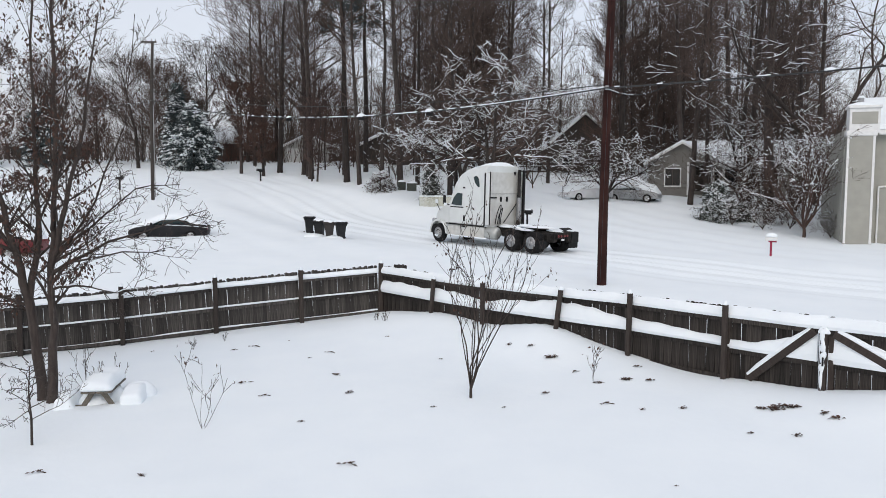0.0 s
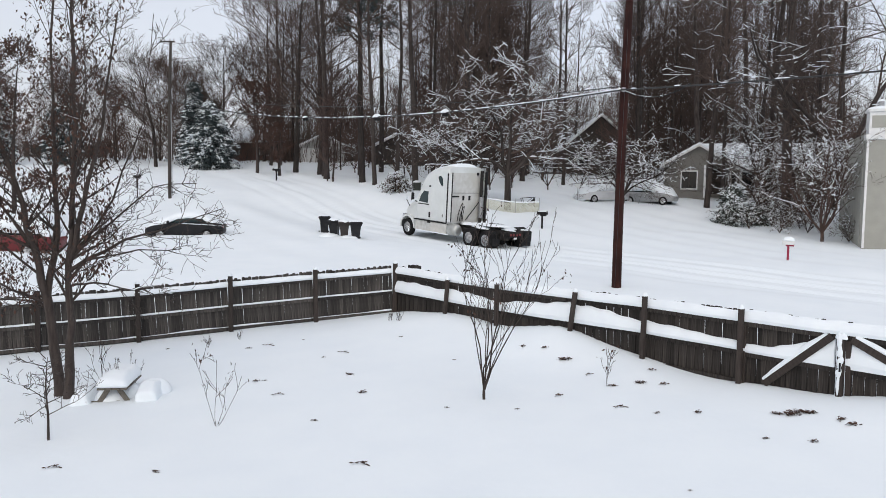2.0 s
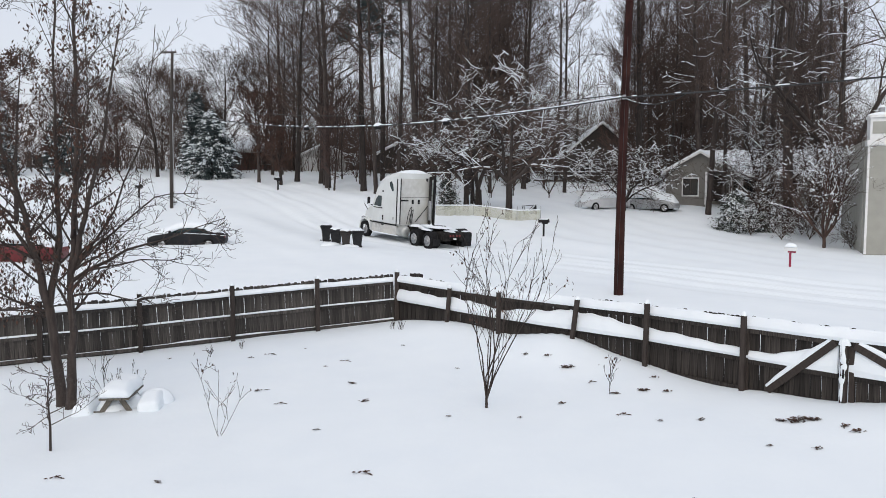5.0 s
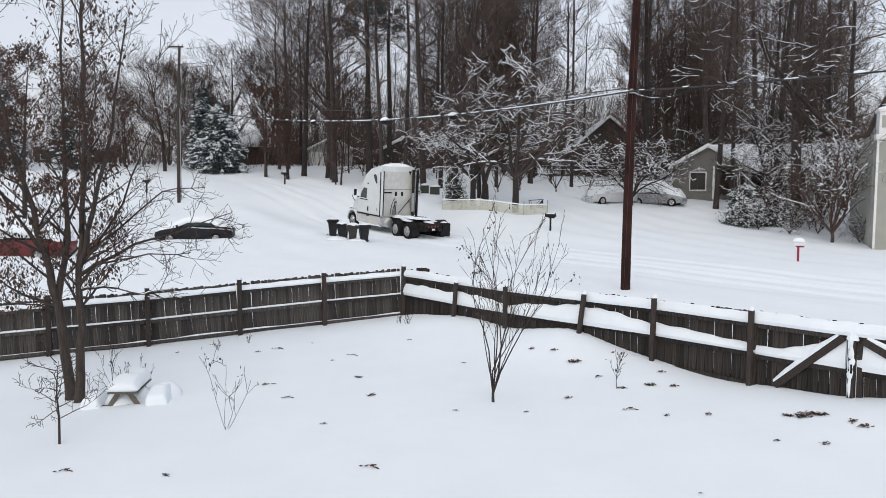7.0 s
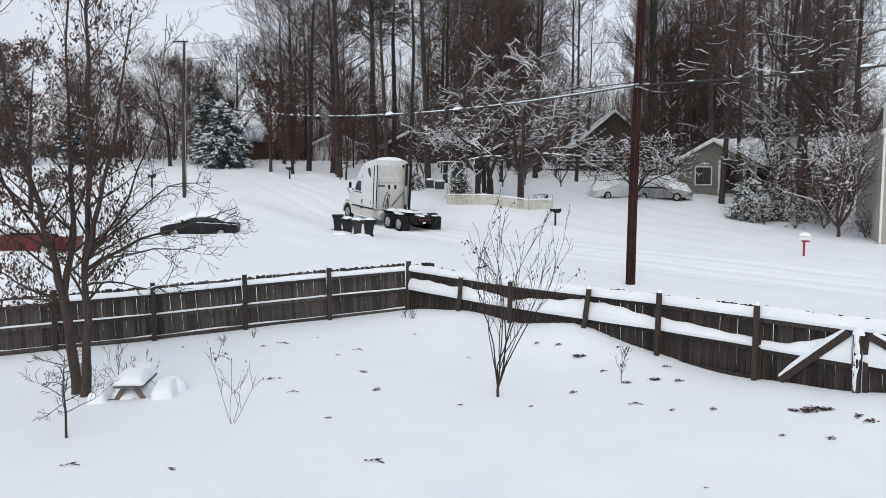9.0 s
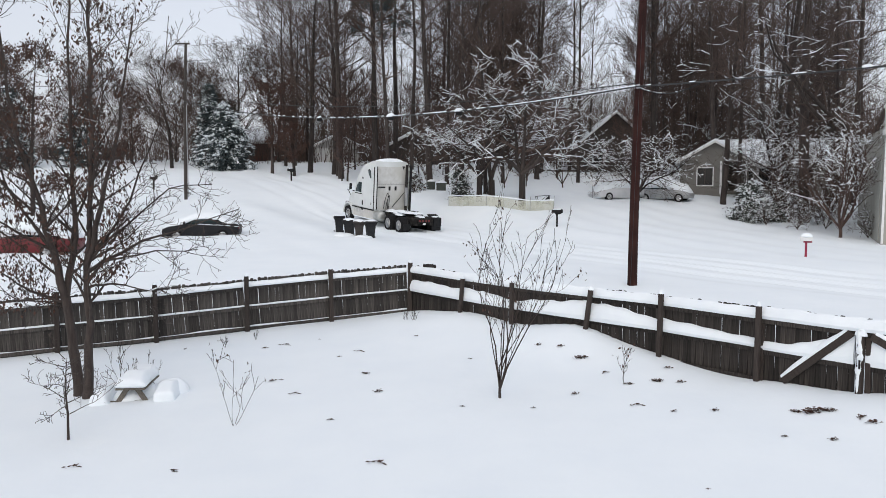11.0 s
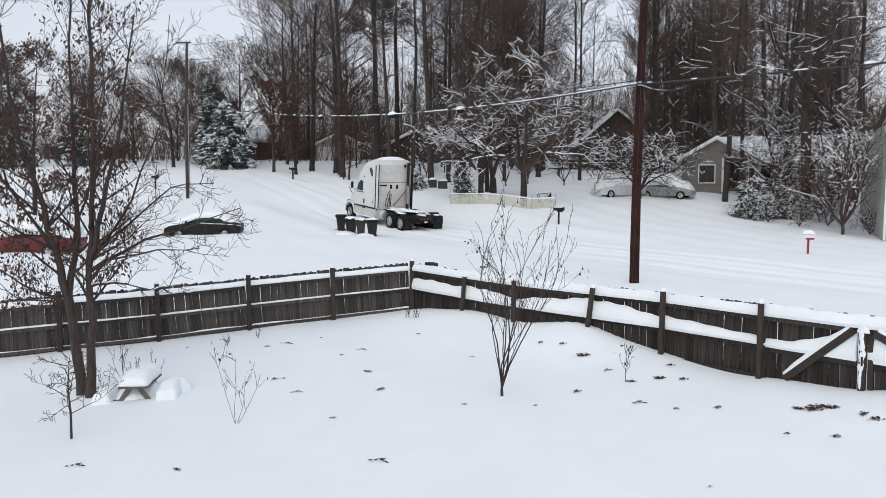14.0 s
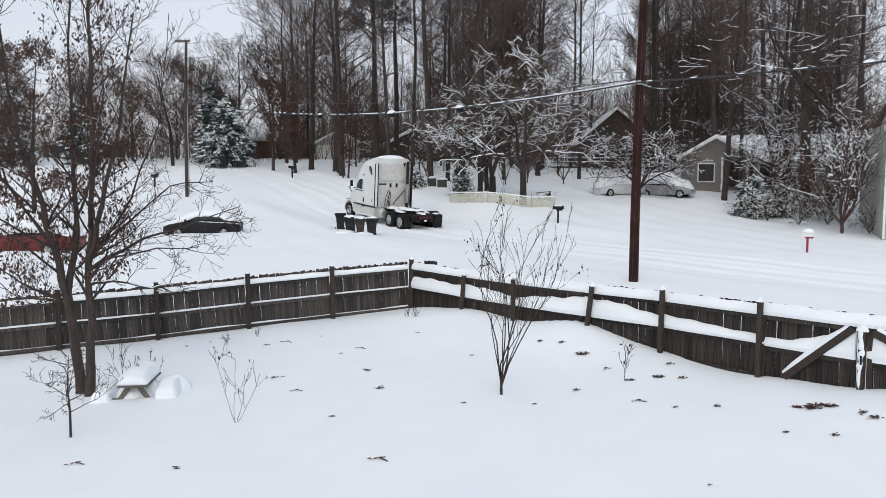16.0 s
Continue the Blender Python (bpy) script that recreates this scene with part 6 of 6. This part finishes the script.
for zz in (0.75, 1.15):
    part("rail", box(-10, 2, -2.6, -2.52, zz, zz + 0.07), DARK_WOOD, deck_house)
    part("snow", box(-10, 2, -2.62, -2.5, zz + 0.074, zz + 0.13, 0.02), SNOW, deck_house)
for k in range(7):
    part("deck_post", box(-10 + 2 * k - 0.05, -10 + 2 * k + 0.05, -2.6, -2.5, -0.6, 1.22), DARK_WOOD, deck_house)
gable_house("ranch_house", pose(-50, 106, 7.2, 0, 0, 10), "low grey house with snowy roof behind bare trees", 9, 7, 2.2, 1.2, DARK_WOOD, 0.2, 0.5, ((-3, 0.8, 1.4, 1.2), (2.4, 0.8, 1.4, 1.2)))


# ---------------------------------------------------------------- snowy trees by the road
def snowy_tree(name, x, y, label, seed, h, lean, r, stems, kids, thin=0.009, up=0.12, spread=0.85, share=0.8, add=0.03, mat=None, top=4, ratio=0.55, fork=0.5, flat=0.8, nseg=6, dirs=None, tufts=0.0, tuft=0.12):
    rng = random.Random(seed)
    lines = []
    base = Vector((0, 0, fork))
    lines.append(([Vector((0, 0, -0.4)), Vector((0.02, 0, fork * 0.5)), base], [r * 1.3, r * 1.1, r], 0))
    for k in range(stems):
        a = math.tau * (k + rng.uniform(-0.2, 0.2)) / stems
        d = Vector(dirs[k]) if dirs else Vector((math.cos(a) * lean, math.sin(a) * lean, 1))
        limb(rng, lines, base + sway(rng, r * 0.2), d, h * d.length / 1.15 * rng.uniform(0.8, 1.05) if not dirs else d.length * h, r * 0.72, 1, top, spread, up, nseg, (0,) + kids, 0.16, 0.16, ratio, thin)
    t = tree_thing(name, pose(x, y, gz(x, y)), label, lines, mat or BARK, mat or TWIG, 1, snow_lines(lines, rng, share, 0.75, add, flat))
    spots = tuft_spots(lines, rng, tufts) if tufts else []
    if spots:
        tagged(mesh_part("snow_tuft", pad_mesh("snow_tuft", spots, rng, tuft, 1.5), SNOW, t, "lumps of snow caught on the twigs"), kind="stuff")
    return t, lines, rng


snowy_tree("snowy_tree", 5.4, 52, "spreading bare tree, every branch lined with snow", 41, 7.4, 0.6, 0.2, 6, (9, 7, 5), dirs=((-0.5, 0, 0.72), (0.05, 0.1, 0.98), (0.25, -0.1, 0.95), (0.75, 0.1, 0.62), (-0.25, 0.3, 0.8), (0.5, -0.3, 0.5)), fork=2.3, add=0.013, share=0.42, thin=0.007, tufts=0.05, tuft=0.07)
snowy_tree("snowy_tree", 2.6, 54, "broad bare tree with snow-lined drooping branches", 42, 5.4, 0.7, 0.17, 6, (9, 7, 5), dirs=((-0.7, 0, 0.6), (0.05, 0.1, 1.1), (0.7, -0.1, 0.7), (-0.4, 0.3, 1.0), (0.3, 0.4, 0.9), (-0.75, -0.2, 0.4)), fork=1.9, up=0.03, add=0.012, share=0.4, thin=0.007, tufts=0.04, tuft=0.07)
snowy_tree("snowy_tree", 3.5, 54.6, "slim bare tree with snow on its limbs", 46, 6.5, 0.35, 0.22, 3, (6, 4, 4), fork=1.5, add=0.012, share=0.4, tufts=0.06, tuft=0.07)
snowy_tree("snowy_tree", 14.6, 57.2, "low spreading tree with branches bent by snow", 43, 4.4, 0.9, 0.1, 7, (8, 6, 4), up=0.0, add=0.014, share=0.4, fork=0.6, tufts=0.12, tuft=0.08)
snowy_tree("snowy_tree", 17.0, 62.5, "low shrubby tree with branches bent by snow", 47, 3.8, 0.8, 0.1, 7, (7, 5, 3), up=0.02, add=0.014, share=0.4, fork=0.3, tufts=0.12, tuft=0.08)
snowy_tree("crape_myrtle", 22.9, 44, "bare vase-shaped tree with tan stems and snow tufts", 44, 6.2, 0.5, 0.085, 9, (7, 6, 4), 0.007, 0.2, 0.6, 0.14, 0.012, BARK_TAN, 4, 0.45, 0.5, 0.9, tufts=0.1, tuft=0.12)
snowy_tree("large_tree", 28.5, 51, "large bare tree with long snow-lined limbs", 45, 13, 0.5, 0.27, 4, (9, 7, 5), 0.009, 0.12, 0.85, 0.28, 0.012, flat=0.6, nseg=9, fork=4.6, dirs=((-0.85, -0.1, 0.42), (-0.6, 0.1, 0.75), (0.1, 0.1, 1.1), (0.6, 0, 0.8)))
for k, (x, y, h) in enumerate(((20.8, 49.2, 1.6), (21.8, 47.0, 1.3), (24.6, 44.2, 1.5), (25.2, 43.2, 1.2), (23.8, 47.5, 2.0), (26.5, 46.0, 2.4), (25, 52, 2.6), (26.5, 57, 2.4), (22.9, 50.6, 1.5), (23.7, 49.8, 1.6), (24.6, 50.2, 1.7), (23.3, 52.6, 2.2), (22.0, 53.5, 1.8))):
    snowy_tree("snowy_shrub", x, y, "tangled bare shrub powdered with snow", 60 + k, h, 0.7, 0.03, 9, (6, 5, 3), 0.008, 0.1, 0.8, 0.4, 0.012, TWIG, 3, 0.5, 0.05, tufts=0.14, tuft=0.07)
snowy_tree("snowy_tree", 25.6, 57.5, "bare tree with snow-lined limbs before the cottage", 48, 7.5, 0.6, 0.16, 5, (8, 6, 4), 0.008, 0.08, 0.85, 0.35, 0.012, fork=1.2, tufts=0.08, tuft=0.08)
for k, (x, y, h) in enumerate(((24.0, 55.2, 5.6), (27.2, 54.0, 6.2), (25.6, 50.6, 4.6))):
    snowy_tree("snowy_tree", x, y, "dark bare tree with snow caught in its twigs", 120 + k, h, 0.6, 0.1, 6, (8, 6, 4), 0.008, 0.1, 0.8, 0.35, 0.011, TWIG, 4, 0.5, 0.7, tufts=0.06, tuft=0.08)
for k, (x, y, h) in enumerate(((23.0, 58.6, 5.0), (24.4, 54.5, 5.0), (-7, 74, 3.2), (-3, 72, 3.2), (1.2, 66, 3.6), (7.5, 68, 4.2), (10, 64, 4.0), (12.5, 63, 4.4), (5, 62, 4), (-1.5, 68, 3), (20, 76, 6), (24, 78, 6.5), (28, 80, 7), (33, 78, 6.5), (9, 76, 6), (10.5, 70, 6),
                               (34, 56, 5), (31, 50, 4), (38, 62, 6))):
    snowy_tree("snowy_sapling", x, y, "young bare tree with snow on its twigs", 80 + k, h, 0.5, 0.05, 5, (6, 5, 3), 0.009, 0.12, 0.8, 0.3, 0.012, TWIG, 3, 0.5, 0.3, tufts=0.08, tuft=0.07)


def conifer(name, x, y, h, w, label, seed, snow=0.5, mat=None, dense=1.0, shape=0.65):
    rng = random.Random(seed)
    t = thing(name, pose(x, y, gz(x, y)), label, "conifer")
    mesh_part("trunk", tube_mesh("trunk", [([(0, 0, -0.3), (0, 0, h * 0.5), (0, 0, h)], [h * 0.02, h * 0.012, 0.01])], 8), BARK, t)
    lines, spots = [], []
    levels = int(h * 3.2)
    for i in range(levels):
        u = i / levels
        z = h * (0.05 + 0.93 * u)
        rad = w / 2 * (1 - u) ** shape * (0.85 + 0.15 * math.sin(7 * u + seed)) + 0.08
        for k in range(int((7 + 6 * (1 - u)) * dense)):
            a = rng.uniform(0, math.tau)
            rr = rad * rng.uniform(0.65, 1.1)
            pts = [Vector((math.cos(a) * rr * s, math.sin(a) * rr * s, z + rr * 0.12 * s - rr * 0.42 * s * s)) for s in (0.05, 0.4, 0.75, 1.0)]
            if shape < 0.6:
                pts = pts[:1] + [p + sway(rng, 0.13) for p in pts[1:]]
            lines.append((pts, [0.02, 0.016, 0.01, 0.006], 1))
            spots += pts[1:] + [pts[1].lerp(pts[2], 0.5), pts[2].lerp(pts[3], 0.5)]
    mesh_part("branches", tube_mesh("branches", [(p, r) for p, r, l in lines]), BARK, t)
    size = 0.24 if h > 4 else 0.12
    mesh_part("needles", leaf_cloud("needles", spots, rng, size, len(spots) * 10, mat or NEEDLE, 0.7), mat or NEEDLE, t, "dark blue-green foliage")
    out_dir = [(p, Vector((p.x, p.y, -0.45 * math.hypot(p.x, p.y)))) for p in spots]
    caps = [(p + sway(rng, size * 0.5) + Vector((0, 0, size * 0.25)), d) for p, d in out_dir for _ in range(3)
            if rng.random() < snow * max(0.05, 0.6 + 1.5 * noise.noise(p * (0.9 if h > 4 else 2.0)))]
    tagged(mesh_part("snow", pad_mesh("snow", caps, rng, 0.3 if h > 4 else 0.15, 1.4), SNOW, t, "snow weighing down the boughs"), kind="stuff")


conifer("rounded_shrub", -2.5, 60, 1.75, 2.9, "rounded shrub thickly covered with snow", 18, 1.3, TWIG, 1.5, 0.36)
conifer("spruce", -22.4, 80, 7.0, 6.6, "blue-grey spruce with boughs weighed down by snow", 5, 0.62, shape=0.5)
conifer("spruce", -25.2, 84, 9.0, 4.2, "tall dark spruce dusted with snow", 6, 0.4)
conifer("spruce", -44.5, 80, 8.5, 6.0, "dark conifer patched with snow", 15, 0.55)
conifer("spruce", -38.5, 82, 6.5, 5.6, "dark conifer patched with snow", 16, 0.5, shape=0.5)
conifer("evergreen_shrub", 20.6, 51.5, 2.8, 3.3, "evergreen shrub half covered with snow", 7, 0.9, LEAF_GREEN, 2.0, 0.45)
conifer("evergreen_shrub", 1.3, 55, 2.3, 1.9, "small dark evergreen flecked with snow", 9, 0.35, LEAF_GREEN, 1.2, 0.5)
conifer("evergreen_shrub", 22.3, 51.2, 1.4, 1.8, "low evergreen shrub flecked with snow", 10, 0.45, LEAF_GREEN, 1.3, 0.4)


def leafy_oak(name, x, y, h, w, label, seed, count):
    lines = forest_lines(seed, h, 0.16, 0.12, w, 3, (18, 6, 4))
    rng = random.Random(seed)
    t = tree_thing(name, pose(x, y, gz(x, y)), label, lines, BARK, TWIG_RED, 0)
    tips = [p[-1] for p, r, l in lines if l >= 2]
    mesh_part("leaves", leaf_cloud("leaves", tips, rng, 0.17, count, LEAF_DRY, 0.9), LEAF_DRY, t, "withered brown leaves")


def pine(x, y, h, label, seed):
    """A tall bare stem with a ragged, flat-topped crown of needles."""
    rng = random.Random(seed)
    lines = [([Vector((0, 0, -0.5)), Vector((0.05, 0, h * 0.4)), Vector((-0.1, 0.1, h * 0.75)), Vector((0.1, 0, h))], [0.26, 0.22, 0.16, 0.04], 0)]
    for k in range(22):
        u = rng.uniform(0.72, 1.0)
        a = rng.uniform(0, math.tau)
        limb(rng, lines, Vector((0, 0, h * u)), Vector((math.cos(a), math.sin(a), 0.25)), rng.uniform(1.0, 2.4), 0.04, 2, 3, 0.6, 0.1, 4, (0, 0, 4), 0.14, 0.3, 0.5, 0.012)
    t = tree_thing("pine", pose(x, y, gz(x, y)), label, lines, BARK, BARK, 0, None, "", "pine tree")
    tips = [p[-1] for p, r, l in lines if l >= 2]
    mesh_part("needles", leaf_cloud("needles", tips, rng, 0.22, len(tips) * 45, NEEDLE, 0.2, 0.9), NEEDLE, t, "dark clumped needles")


pine(-6.3, 72, 16.8, "tall dark pine with needles at its top", 51)
pine(-4.6, 76, 17.5, "tall dark pine with needles at its top", 52)
leafy_oak("oak", -16.5, 75, 8, 3.2, "young oak still holding red-brown leaves", 31, 5200)
leafy_oak("oak", -13.9, 72.5, 4.2, 1.6, "young oak still holding red-brown leaves", 33, 1800)
leafy_oak("oak", -24.5, 46, 10, 3.6, "oak still holding withered brown leaves", 32, 6500)


motions()
